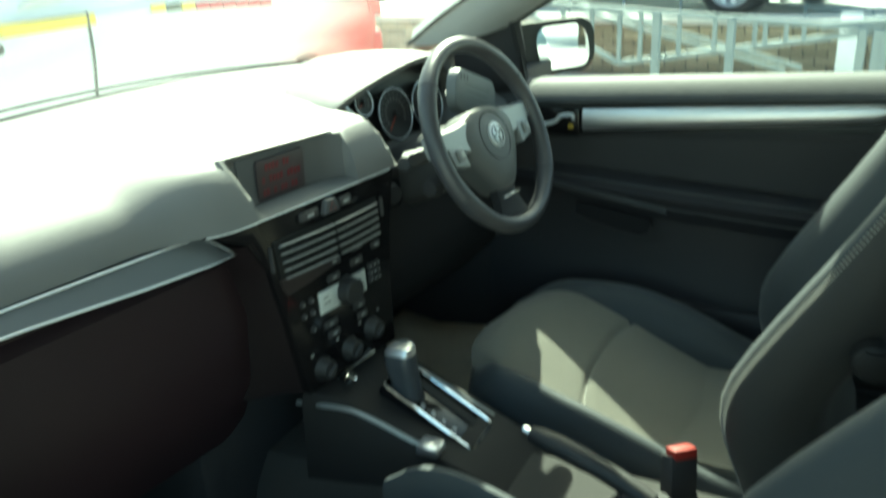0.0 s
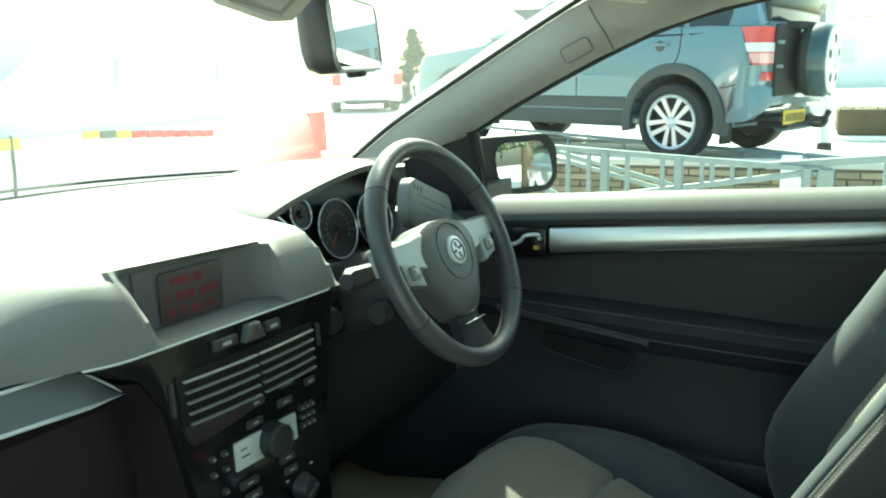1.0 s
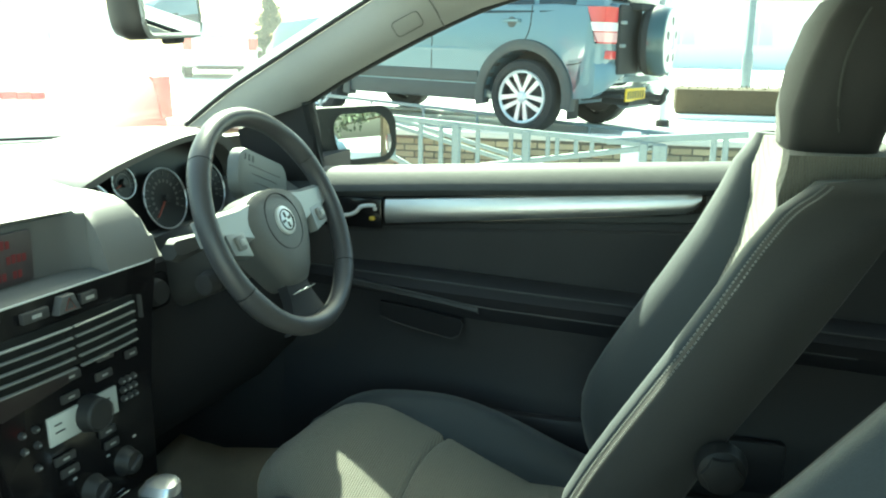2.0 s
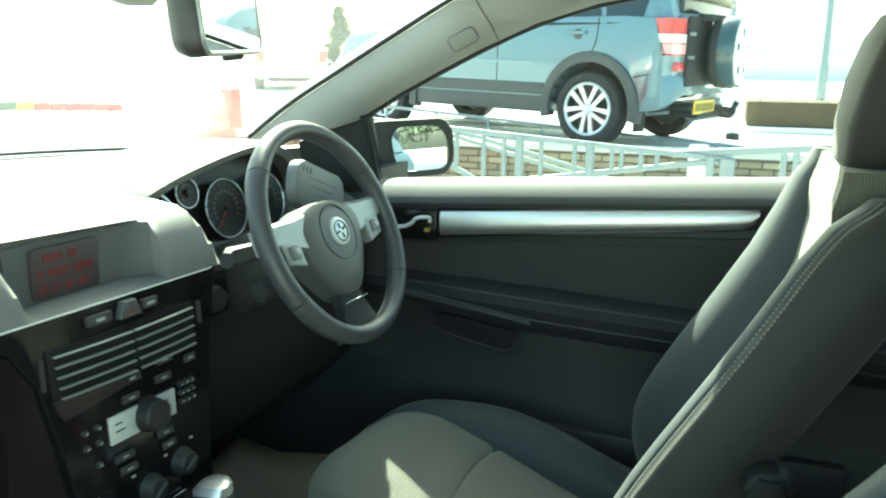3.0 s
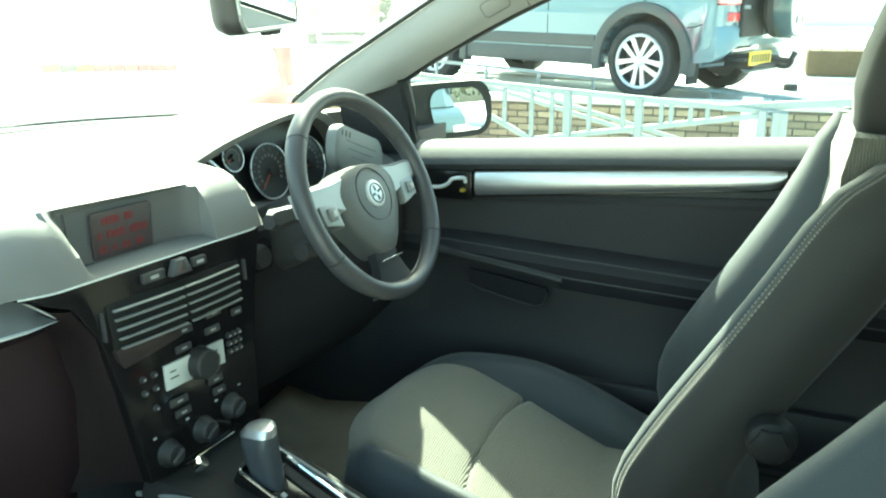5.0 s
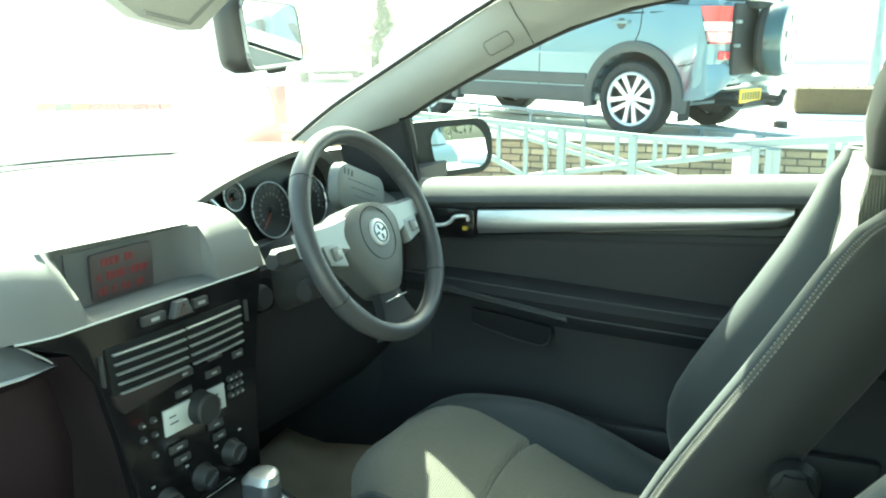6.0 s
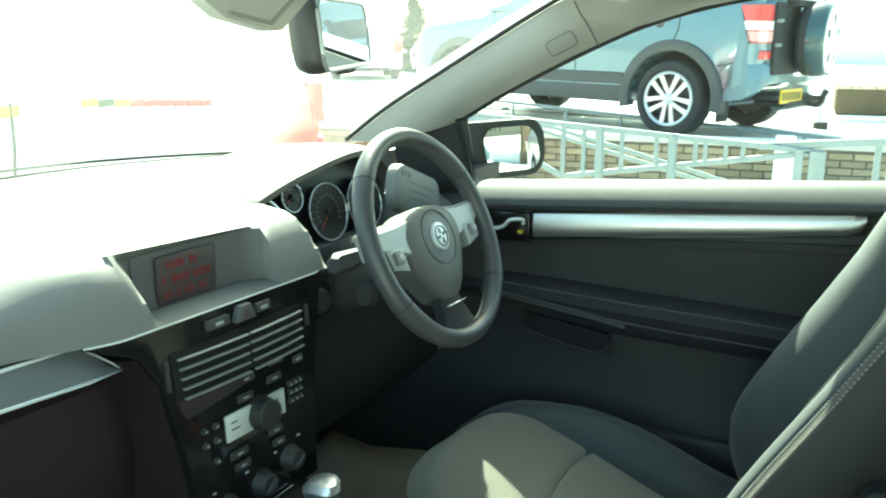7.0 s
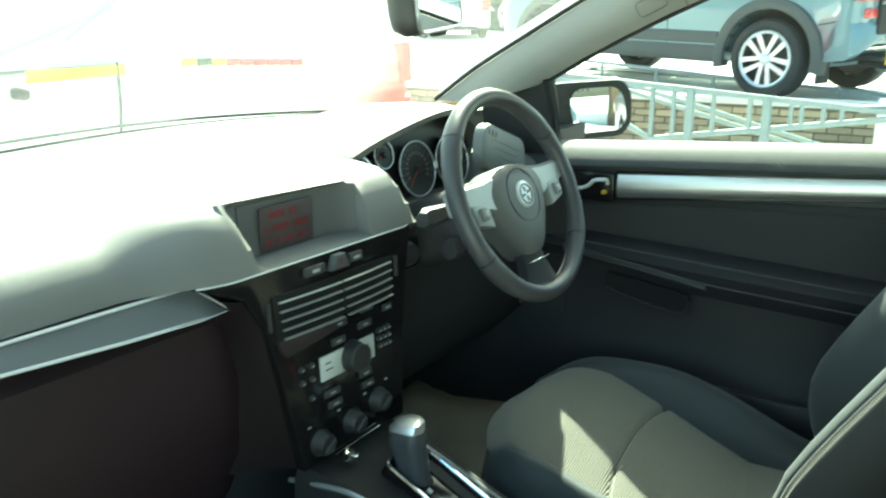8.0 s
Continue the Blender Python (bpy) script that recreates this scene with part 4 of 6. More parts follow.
# ---- steering wheel and column ----
WC, RAKE, WR = Vector((0.3270, 0.5490, 0.9000)), 24.3, 0.1730
WYAW = radians(5.9)
wheel = thing("steering_wheel", "black leather steering wheel with grey spokes and a chrome badge", "steering wheel")
SM = frame_matrix(WC, (math.cos(WYAW), -math.sin(WYAW), 0), (-math.sin(WYAW) * math.cos(radians(RAKE)), -math.cos(WYAW) * math.cos(radians(RAKE)), math.sin(radians(RAKE))))


def rim_tube(a0, a1, r, n):
    rings = []
    for k in range(n + 1):
        a = radians(a0 + (a1 - a0) * k / n)
        c = Vector((math.cos(a), math.sin(a), 0))
        rr = r * (1 + 0.10 * math.exp(-((math.degrees(a) % 180 - 38) / 14) ** 2) + 0.10 * math.exp(-((math.degrees(a) % 180 - 142) / 14) ** 2))
        rings.append([tuple(SM @ (c * (WR + rr * math.cos(2 * math.pi * j / 16)) + Vector((0, 0, 1.12 * rr * math.sin(2 * math.pi * j / 16))))) for j in range(16)])
    return loft(rings)


seams = (-38, 30, 139, 208, 322)
for a0, a1 in zip(seams, seams[1:]):
    part("rim", rim_tube(a0 + 0.3, a1 - 0.3, 0.0148, 40), wheel_leather, wheel)
for a in seams[:4]:
    part("rim_seam", rim_tube(a - 0.45, a + 0.45, 0.0134, 2), rubber, wheel)
HM = SM @ Matrix.Translation((0.0, -0.004, -0.018))
pad = [(-0.072, 0.044), (-0.04, 0.055), (0.0, 0.058), (0.04, 0.055), (0.072, 0.044), (0.090, 0.014), (0.078, -0.030), (0.052, -0.070), (0.028, -0.098), (0.0, -0.103), (-0.028, -0.098), (-0.052, -0.070), (-0.078, -0.030), (-0.090, 0.014)]
rings = []
for d, sc in ((-0.03, 1.0), (0.000, 1.0), (0.012, 0.97), (0.020, 0.88), (0.026, 0.66), (0.028, 0.40), (0.0285, 0.1)):
    rings.append([tuple(HM @ Vector((x * sc, (y + 0.01) * sc - 0.01 * sc, d))) for x, y in [tuple(p)[:2] for p in smooth_path([(x, y, 0) for x, y in pad] + [(pad[0][0], pad[0][1], 0)], 3)[:-1]]])
part("airbag_cover", loft(rings), wheel_pad, wheel, "grey airbag cover with a round boss")
part("boss_ring", tube([tuple(HM @ Vector((0.046 * math.cos(a), 0.046 * math.sin(a), 0.0268))) for a in [2 * math.pi * k / 48 for k in range(48)]], 0.0012, 5, ring=True), dark_plastic, wheel)
badge = part("badge", lathe([(0, 0.0325), (0.021, 0.0325), (0.0235, 0.031), (0.0245, 0.026)], 36, HM), surface("badge_silver", (0.75, 0.76, 0.77), 0.35, metal=0.4), wheel, "round chrome badge")
bm = tube([tuple(HM @ Vector((0.017 * math.cos(a), 0.017 * math.sin(a), 0.0328))) for a in [2 * math.pi * k / 36 for k in range(36)]], 0.0012, 5, ring=True)
for a in (20, 100, 190, 280):
    box(0.004, 0.013, -0.002, 0.002, 0.0320, 0.0336, 0, 1, HM @ Matrix.Rotation(radians(a), 4, "Z"), bm)
part("emblem", bm, button_grey, badge)
for sgn in (-1, 1):
    sp = part("spoke", loft([[tuple(HM @ Vector((sgn * x, y, z))) for y, z in ((y1, 0.012), (y1 - 0.006, 0.020), (y0 + 0.006, 0.018), (y0, 0.008), (y0, -0.012), (y1, -0.012))] for x, y0, y1 in ((0.060, -0.020, 0.046), (0.095, -0.010, 0.042), (0.130, 0.000, 0.042), (0.166, 0.004, 0.042))]), surface("spoke_silver", (0.36, 0.36, 0.355), 0.35, metal=0.3), wheel, "grey metallic spoke")
    pod = part("switch_pod", slab([(sgn * x, y) for x, y in ((0.098, -0.034), (0.140, -0.024), (0.144, 0.010), (0.100, 0.006))], 0.018, HM @ Matrix.Translation((0, 0, 0.020)), 0.003), surface("pod_grey", (0.33, 0.335, 0.33), 0.45, metal=0.25), sp, "grey metallic switch pod")
    part("rocker", box(sgn * 0.121 - 0.010, sgn * 0.121 + 0.010, -0.020, 0.002, 0.019, 0.026, 0.003, 2, HM), surface("rocker_grey", (0.21, 0.21, 0.205), 0.4), sp)
    part("rocker_key", box(sgn * 0.121 - 0.005, sgn * 0.121 + 0.005, -0.014, -0.004, 0.025, 0.029, 0.002, 2, HM), surface("rocker_pale", (0.42, 0.42, 0.41), 0.4), sp)
part("lower_spoke", loft([[tuple(HM @ Vector((x, y, z))) for x, z in ((-w, 0.004), (-w * 0.5, 0.010), (w * 0.5, 0.010), (w, 0.004), (w, -0.014), (-w, -0.014))] for y, w in ((-0.09, 0.030), (-0.12, 0.034), (-0.145, 0.045), (-0.168, 0.062))]), dark_plastic, wheel, "black lower spoke")
part("spoke_trim", box(-0.030, 0.030, -0.114, -0.1105, 0.008, 0.016, 0.001, 1, HM), chrome, wheel)
column = thing("steering_column", "dark plastic steering column shroud with two stalks", "steering column")
part("shroud", loft([[tuple(SM @ Vector((x * s, y * s - 0.01, d))) for x, y in rounded(0.13, 0.11, 0.035)] for d, s in ((-0.035, 0.85), (-0.05, 1.0), (-0.14, 1.1), (-0.26, 1.1))]), surface("shroud_grey", (0.036, 0.036, 0.038), 0.5, grain=0.05, grain_size=600, bump=0.3, bump_size=800), column)
for sgn in (-1, 1):
    part("stalk", loft([[tuple(SM @ Vector((sgn * x, y + 0.012, d))) for y, d in ((h, -0.062), (h * 0.6, -0.05), (-h * 0.6, -0.05), (-h, -0.062), (-h * 0.6, -0.075), (h * 0.6, -0.075))] for x, h in ((0.055, 0.010), (0.09, 0.010), (0.125, 0.014), (0.182, 0.018), (0.192, 0.012))]), surface("stalk_grey", (0.045, 0.045, 0.047), 0.55, spec=0.3), column, "grey control stalk")
part("ignition", lathe([(0, 0.02), (0.016, 0.018), (0.02, 0)], 20, SM @ Matrix.Translation((-0.075, -0.05, -0.11)) @ Matrix.Rotation(radians(-90), 4, "Y")), dark_plastic, column)

# ---- seats ----
def seat(name, cx, dy, label, buckle_side, inner=0.0, recline=0.0):
    root = thing(name, label, "car seat", "front seats", at=(cx, dy, 0.22))
    o = Vector((0, 0, -0.22))

    def up(y):
        return sum(float(np.interp(y + d, [-0.02, 0.1, 0.3, 0.45, 0.52, 0.56, 0.59], [0.405, 0.420, 0.472, 0.503, 0.505, 0.490, 0.450])) for d in (-0.03, -0.015, 0.0, 0.015, 0.03)) / 5

    def dish(y):
        return float(np.interp(y, [0.0, 0.10, 0.25, 0.40, 0.50], [0.045, 0.043, 0.025, 0.009, 0.0]))

    def ridge(y):
        return sum(float(np.interp(y + d, [0.0, 0.10, 0.22, 0.34, 0.44, 0.56], [0.004, 0.022, 0.045, 0.046, 0.018, -0.004])) for d in (-0.05, -0.025, 0.0, 0.025, 0.05)) / 5

    def swell(y):
        return float(np.interp(y, [0.10, 0.25, 0.36, 0.45, 0.53, 0.59], [0.0, 0.008, 0.020, 0.030, 0.026, 0.012]))

    def sweep(y):
        """How far the front corner beside the console is drawn back."""
        return 0.0 if recline else 0.030 * max(0.0, (y - 0.36) / 0.22)

    ys = [0.0, 0.05, 0.10, 0.15, 0.20, 0.25, 0.29, 0.31, 0.326, 0.333, 0.3365, 0.3395, 0.343, 0.350, 0.37, 0.395, 0.42, 0.45, 0.48, 0.505, 0.53, 0.545, 0.560, 0.572, 0.582, 0.592]
    rings = []
    for y in ys:
        z = up(y) - dish(y)
        dip = {0.333: 0.003, 0.3365: 0.011, 0.3395: 0.011, 0.343: 0.003}.get(y, 0.0)
        w = 0.165 - 0.032 * (max(0.0, y - 0.44) / 0.15) ** 2
        top = [(x * w, y - 0.02 * abs(x) ** 3 - sweep(y) * max(0.0, buckle_side * x) ** 2, z - dip - 0.008 * x * x + 0.006 * math.cos(x * 2.0) + swell(y) * (0.5 - 0.5 * buckle_side * x)) for x in np.linspace(-1, 1, 11)]
        rings.append([tuple(Vector(p) + o) for p in top + [(w, y - 0.02, 0.40 - (0.06 if y > 0.5 else 0)), (-w, y - 0.02, 0.40 - (0.06 if y > 0.5 else 0))]])
    part("seat_cushion", loft(rings), seat_cloth, root, "grey-beige ribbed cloth cushion", 50)
    for sgn in (-1, 1):
        rings = []
        for y in [-0.03 + 0.0205 * k for k in range(29)] + [0.558, 0.572, 0.585]:
            z = up(y) - (dish(y) * 0.8 - inner if sgn == buckle_side else 0.0)
            t = max(0.0, (y - 0.46) / 0.11)
            lift = ridge(y) * (0.22 if sgn == buckle_side else 1.0)
            inn, out = (0.163 - 0.034 * t * t if sgn == buckle_side and not recline else 0.163 - 0.010 * t), 0.272 - 0.065 * t * t
            yy = y - (1.5 * sweep(y) if sgn == buckle_side else 0.0)
            if sgn == buckle_side and not recline:
                ring = [(inn, yy, z - 0.014), (inn + 0.003, yy, z + 0.001), (inn + 0.011, yy, z + 0.006), (inn + 0.024, yy, z + 0.003), (inn + 0.036, yy, z - 0.008), (inn + 0.045, yy, z - 0.030), (inn + 0.050, yy, z - 0.075), (inn + 0.048, yy, 0.33), (inn, yy, 0.33)]
            elif sgn == buckle_side:
                ring = [(inn, yy, z - 0.014), (inn + 0.006, yy, z - 0.004), (inn + 0.018, yy, z - 0.006), (inn + 0.042, yy, z - 0.030), (inn + 0.068, yy, z - 0.066), (out - 0.010, yy, z - 0.105), (out - 0.004, yy, 0.33), (inn, yy, 0.33)]
            else:
                ring = [(inn, yy, z - 0.012), (inn + 0.010, yy, z + 0.4 * lift), (inn + 0.035, yy, z + lift), (out - 0.03, yy, z + lift - 0.002), (out - 0.008, yy, z + lift - 0.022), (out, yy, z - 0.05), (out - 0.004, yy, 0.34), (inn, yy, 0.34)]
            rings.append([tuple(Vector((sgn * a, b, c)) + o) for a, b, c in ring])
        b = part("bolster", loft(rings), seat_bolster, root, "blue-grey leather-look side bolster", 50)
        seam = [tuple(Vector((sgn * (0.272 - 0.065 * max(0.0, (y - 0.46) / 0.11) ** 2 - 0.006), y, up(y) + ridge(y) - 0.018 if sgn != buckle_side else up(y) - 0.085)) + o) for y in np.linspace(-0.02, 0.555, 24)]
        if sgn != buckle_side or recline:
            part("piping", tube(seam, 0.0028, 6), seat_bolster, b)
    part("seat_base", loft([[tuple(Vector((x, y, z)) + o) for x, y in ((-0.245, -0.05), (0.245, -0.05), (0.245, 0.46), (0.17, 0.53), (-0.17, 0.53), (-0.245, 0.46))] for z in (0.26, 0.30, 0.36)]), seat_side, root, "dark seat base")
    for sgn in (-1, 1):
        part("seat_rail", box(sgn * 0.20 - 0.02, sgn * 0.20 + 0.02, -0.12, 0.46, 0.0, 0.05, 0.005), dark_plastic, root)

    # backrest: crest line of the bolsters leans back
    def crest(z):
        return sum(crest_line(z + d) for d in (-0.03, -0.015, 0.0, 0.015, 0.03)) / 5 - recline * max(-0.12, z - 0.70)

    def crest_line(z):
        return float(np.interp(z, [0.40, 0.45, 0.50, 0.56, 0.61, 0.70, 0.807, 0.908, 0.987, 1.032, 1.05], [0.030, 0.055, 0.074, 0.079, 0.062, 0.012, -0.053, -0.110, -0.152, -0.188, -0.215]))

    def near(z):
        """How much further back the bolster beside the console lies."""
        return 0.0 if recline else float(np.interp(z, [0.90, 0.95, 1.0, 1.05], [0.0, 0.005, 0.017, 0.034]))

    zs = [0.40, 0.44, 0.48, 0.52, 0.56, 0.60, 0.65, 0.70, 0.75, 0.80, 0.88, 0.95, 1.0, 1.03, 1.047]
    shell_rings, panel_rings = [], []
    for z in zs:
        t = max(0.0, (z - 0.93) / 0.12)
        w = 1 - 0.16 * t * t
        y0 = crest(z)
        sh = [(-0.221, -0.0045), (-0.236, -0.0075), (-0.248, -0.016), (-0.255, -0.035), (-0.258, -0.070), (-0.240, -0.125), (-0.18, -0.150), (0.0, -0.158), (0.18, -0.150), (0.240, -0.125), (0.258, -0.070), (0.255, -0.035), (0.248, -0.016), (0.236, -0.0075), (0.221, -0.0045), (0.17, -0.10), (-0.17, -0.10)]
        shell_rings.append([tuple(Vector((x * w, y0 + d + 0.03 * t - near(z) * max(0.0, buckle_side * x / 0.221), z - (0.0 if recline else 0.028) * t * t * max(0.0, buckle_side * x / 0.25))) + o) for x, d in sh])
        sunk = float(np.interp(z, [0.80, 0.93, 1.0, 1.045], [-0.078, -0.048, -0.020, -0.004]))
        pn = [(x, sunk - 0.010 * (1 - (x / 0.15) ** 2) + (0.004 if abs(z - 0.80) < 0.01 else 0)) for x in np.linspace(-0.152, 0.152, 9)]
        panel_rings.append([tuple(Vector((x * w, y0 + d + 0.03 * t, z)) + o) for x, d in pn + [(0.13, -0.125), (-0.13, -0.125)]])
    part("back_shell", loft(shell_rings), seat_side, root, "dark cloth side and back of the seat", 60)
    part("back_panel", loft(panel_rings), seat_cloth, root, "grey-beige ribbed cloth backrest", 60)
    for sgn in (-1, 1):
        rings, line = [], []
        for z in zs:
            t = max(0.0, (z - 0.93) / 0.12)
            w = 1 - 0.16 * t * t
            f = min(1.0, (z - 0.38) / 0.15)
            y0 = crest(z)
            ring = [(0.140, -0.092), (0.152, -0.060), (0.168, -0.018 * f - 0.008), (0.180, -0.004), (0.194, 0.0035), (0.208, 0.0045), (0.219, 0.0005), (0.2245, -0.0040), (0.2250, -0.009), (0.20, -0.05)]
            if sgn != buckle_side:
                ring = [(0.118 + 0.02 * t, -0.094), (0.134 + 0.012 * t, -0.062), (0.154, -0.030), (0.176, -0.010), (0.200, 0.000), (0.222, 0.002), (0.240, -0.006), (0.250, -0.022), (0.20, -0.05)]
            back = near(z) if sgn == buckle_side else 0.0
            fall = 0.026 * t * t if back else 0.0
            rings.append([tuple(Vector((sgn * x * w, y0 + d + 0.03 * t - back, z - fall)) + o) for x, d in ring])
            line.append((w, y0 + 0.03 * t - back, z - fall))
        b = part("back_bolster", loft(rings), seat_bolster, root, "blue-grey leather-look backrest bolster", 60)
        bm = bmesh.new()
        pts = smooth_path(line, 14)
        for x, d in ((0.2275, -0.0045), (0.2410, -0.0090)):
            row = [Vector((sgn * x * p.x, p.y + d, p.z)) for p in pts]
            for p, q in zip(row, row[1:]):
                e = q - p
                m = Matrix.Translation((p + q) / 2 + o) @ e.to_track_quat("Y", "Z").to_matrix().to_4x4()
                box(-0.0009, 0.0009, -e.length * 0.30, e.length * 0.30, -0.0009, 0.0009, 0, 1, m, bm)
        if not recline:
            part("stitching", bm, stitch_thread, b, "double row of pale stitching")
        else:
            bm.free()
    # head restraint on two posts
    rings = []
    for z, w, d0, d1 in ((1.034, 0.070, 0.030, -0.050), (1.046, 0.088, 0.045, -0.062), (1.095, 0.106, 0.052, -0.066), (1.15, 0.117, 0.048, -0.062), (1.205, 0.113, 0.036, -0.052), (1.235, 0.095, 0.022, -0.036), (1.242, 0.05, 0.008, -0.02)):
        y0 = -0.228 - 0.10 * (z - 1.05) - recline * 0.36
        r = min(w, (d0 - d1) / 2) * 0.7
        rings.append([tuple(Vector((x, y0 + y + (d0 + d1) / 2, z)) + o) for x, y in rounded(2 * w, d0 - d1, r * 0.9, 4)])
    hr = part("headrest", loft(rings), seat_side, root, "dark cloth head restraint", 50)
    part("headrest_seam", tube([tuple(Vector((-0.106 - 0.016 * min(1.0, (z - 1.07) / 0.06), -0.235 - recline * 0.36 - 0.10 * (z - 1.05) + 0.02 * math.sin((z - 1.06) * 18), z)) + o) for z in np.linspace(1.075, 1.22, 10)], 0.0016, 6), surface("seam_grey", (0.06, 0.06, 0.058), 0.8), hr)
    for sgn in (-1, 1):
        part("headrest_post", tube([tuple(Vector((sgn * 0.06, -0.225 - recline * 0.35, 1.0)) + o), tuple(Vector((sgn * 0.06, -0.225 - recline * 0.35, 1.07)) + o)], 0.006, 8), chrome, root)
    # recliner knob on the inner side
    km = frame_matrix(Vector((buckle_side * 0.252, -0.118, 0.690)) + o, (0, 1, 0), (buckle_side, 0, 0))
    kn = part("recliner_knob", lathe([(0, 0.024), (0.022, 0.024), (0.027, 0.021), (0.0285, 0.010), (0.0305, 0.006), (0.031, 0.0)], 36, km), knob_black, root, "round black recliner knob")
    part("knob_grip", slab([(0.024 * math.cos(radians(60 * k + s)) * q, 0.024 * math.sin(radians(60 * k + s)) * q) for k in range(6) for s, q in ((0, 1.0), (30, 0.80))], 0.010, km @ Matrix.Translation((0, 0, 0.030)), 0.002), knob_black, kn)
    return root


seat("driver_seat", 0.348, 0.0, "grey-beige cloth driver's seat with blue-grey bolsters, sunlit in a patch", -1)
seat("passenger_seat", -0.352, -0.085, "grey-beige cloth passenger seat with blue-grey bolsters", 1, 0.042, 0.22)

# ---- centre console, gear lever, handbrake, belt buckle ----
console = thing("centre_console", "dark plastic centre console with a gear selector gate", "centre console", at=(0, 0, 0.40))
co = Vector((0, 0, -0.40))
rings = []
for y, zt, w in ((0.72, 0.545, 0.112), (0.64, 0.532, 0.108), (0.55, 0.496, 0.104), (0.46, 0.462, 0.100), (0.40, 0.440, 0.094), (0.35, 0.392, 0.090), (0.30, 0.366, 0.088), (0.20, 0.360, 0.085), (0.0, 0.36, 0.085), (-0.3, 0.37, 0.09)):
    rings.append([tuple(Vector((0.02 + x, y, z)) + co) for x, z in ((-w - 0.01, 0.30), (-w, zt - 0.02), (-w + 0.012, zt), (w - 0.012, zt), (w, zt - 0.02), (w + 0.01, 0.30))])
part("console_body", loft(rings), surface("console_black", (0.021, 0.020, 0.0205), 0.6, grain=0.05, grain_size=600, bump=0.3, bump_size=900, stain=0.10, spec=0.3), console, "", 30)
GS = frame_matrix(Vector((0.030, 0.530, 0.491)) + co, (1, 0, 0), (0, -0.47, 0.88))
gate = part("selector_gate", slab(rounded(0.088, 0.190, 0.010), 0.02, GS @ Matrix.Translation((0, 0, 0.006)), 0.002), gloss_black, console, "black selector gate in a bright frame")
part("gate_frame", tube([tuple(GS @ Vector((x, y, 0.010))) for x, y in rounded(0.086, 0.186, 0.010)], 0.0027, 6, ring=True), chrome, gate, "bright chrome frame")
part("gate_slot", box(0.010, 0.030, -0.07, 0.05, 0.006, 0.009, 0.001, 1, GS), rubber, gate)
bm = bmesh.new()
for k in range(5):
    box(-0.028, -0.020, 0.035 - 0.022 * k, 0.043 - 0.022 * k, 0.006, 0.0085, 0, 1, GS, bm)
part("gate_marks", bm, white_mark, gate)
lever = part("gear_lever", tube([tuple(Vector(p) + co) for p in ((0.022, 0.560, 0.495), (0.020, 0.575, 0.535), (0.020, 0.585, 0.56))], [0.018, 0.014, 0.012], 12), dark_plastic, console, "gear lever with a silver-topped grip")
rings = []
for z, y, w, d in ((0.505, 0.566, 0.017, 0.020), (0.525, 0.571, 0.019, 0.023), (0.550, 0.577, 0.0205, 0.0255), (0.575, 0.581, 0.0215, 0.027), (0.592, 0.581, 0.0205, 0.0265), (0.601, 0.579, 0.016, 0.021)):
    rings.append([tuple(Vector((0.016 + a, y + 0.004 + b, z)) + co) for a, b in rounded(2 * w, 2 * d, min(w, d) * 0.8, 5)])
part("grip", loft(rings), surface("grip_leather", (0.060, 0.066, 0.078), 0.4), lever, "dark blue-grey grip")
rings = []
for z, y, w, d in ((0.510, 0.568, 0.010, 0.018), (0.530, 0.573, 0.013, 0.022), (0.555, 0.579, 0.015, 0.0255), (0.580, 0.583, 0.018, 0.0275), (0.596, 0.582, 0.020, 0.027), (0.606, 0.579, 0.017, 0.022), (0.609, 0.577, 0.008, 0.012)):
    rings.append([tuple(Vector((0.036 - w + a, y + 0.004 + b, z)) + co) for a, b in rounded(2 * w, 2 * d, min(w, d) * 0.85, 5)])
part("cap", loft(rings), satin_silver, lever, "satin silver back and top")
part("console_edge", tube([tuple(Vector(p) + co) for p in smooth_path([(-0.085, 0.735, 0.517), (-0.085, 0.64, 0.528), (-0.083, 0.59, 0.520), (-0.078, 0.535, 0.500), (-0.070, 0.490, 0.480)], 4)], 0.0042, 8), grey_trim, console, "bright edge of the console")
part("console_edge", tube([tuple(Vector(p) + co) for p in ((0.095, 0.66, 0.545), (0.098, 0.56, 0.500), (0.096, 0.45, 0.455))], 0.004, 8), grey_trim, console)
part("console_foot", box(-0.082, -0.046, 0.470, 0.512, 0.472, 0.490, 0.007, 2, Matrix.Translation(co)), satin_silver, console, "silver corner of the console")
part("lighter", lathe([(0, 0.012), (0.010, 0.011), (0.012, 0)], 20, frame_matrix(Vector((-0.03, 0.662, 0.548)) + co, (1, 0, 0), (0, -0.5, 0.85))), chrome, console, "chrome lighter knob")

brake = thing("handbrake", "dark handbrake lever with a silver button", "handbrake", at=(0.0, 0.15, 0.43))
bo = Vector((0.0, -0.15, -0.43))
path = [Vector(p) + bo for p in ((-0.035, 0.14, 0.462), (-0.022, 0.20, 0.480), (-0.008, 0.27, 0.494), (0.006, 0.345, 0.502))]
part("lever", tube(smooth_path(path, 4), [0.016] * 3 + [0.0165] * 4 + [0.018] * 4 + [0.017, 0.013], 12), surface("lever_black", (0.026, 0.025, 0.026), 0.5, grain=0.08, grain_size=500, bump=0.3, bump_size=700), brake)
part("button", tube([path[-1], path[-1] + Vector((0.003, 0.014, 0.001))], 0.009, 10), chrome, brake, "silver push button")
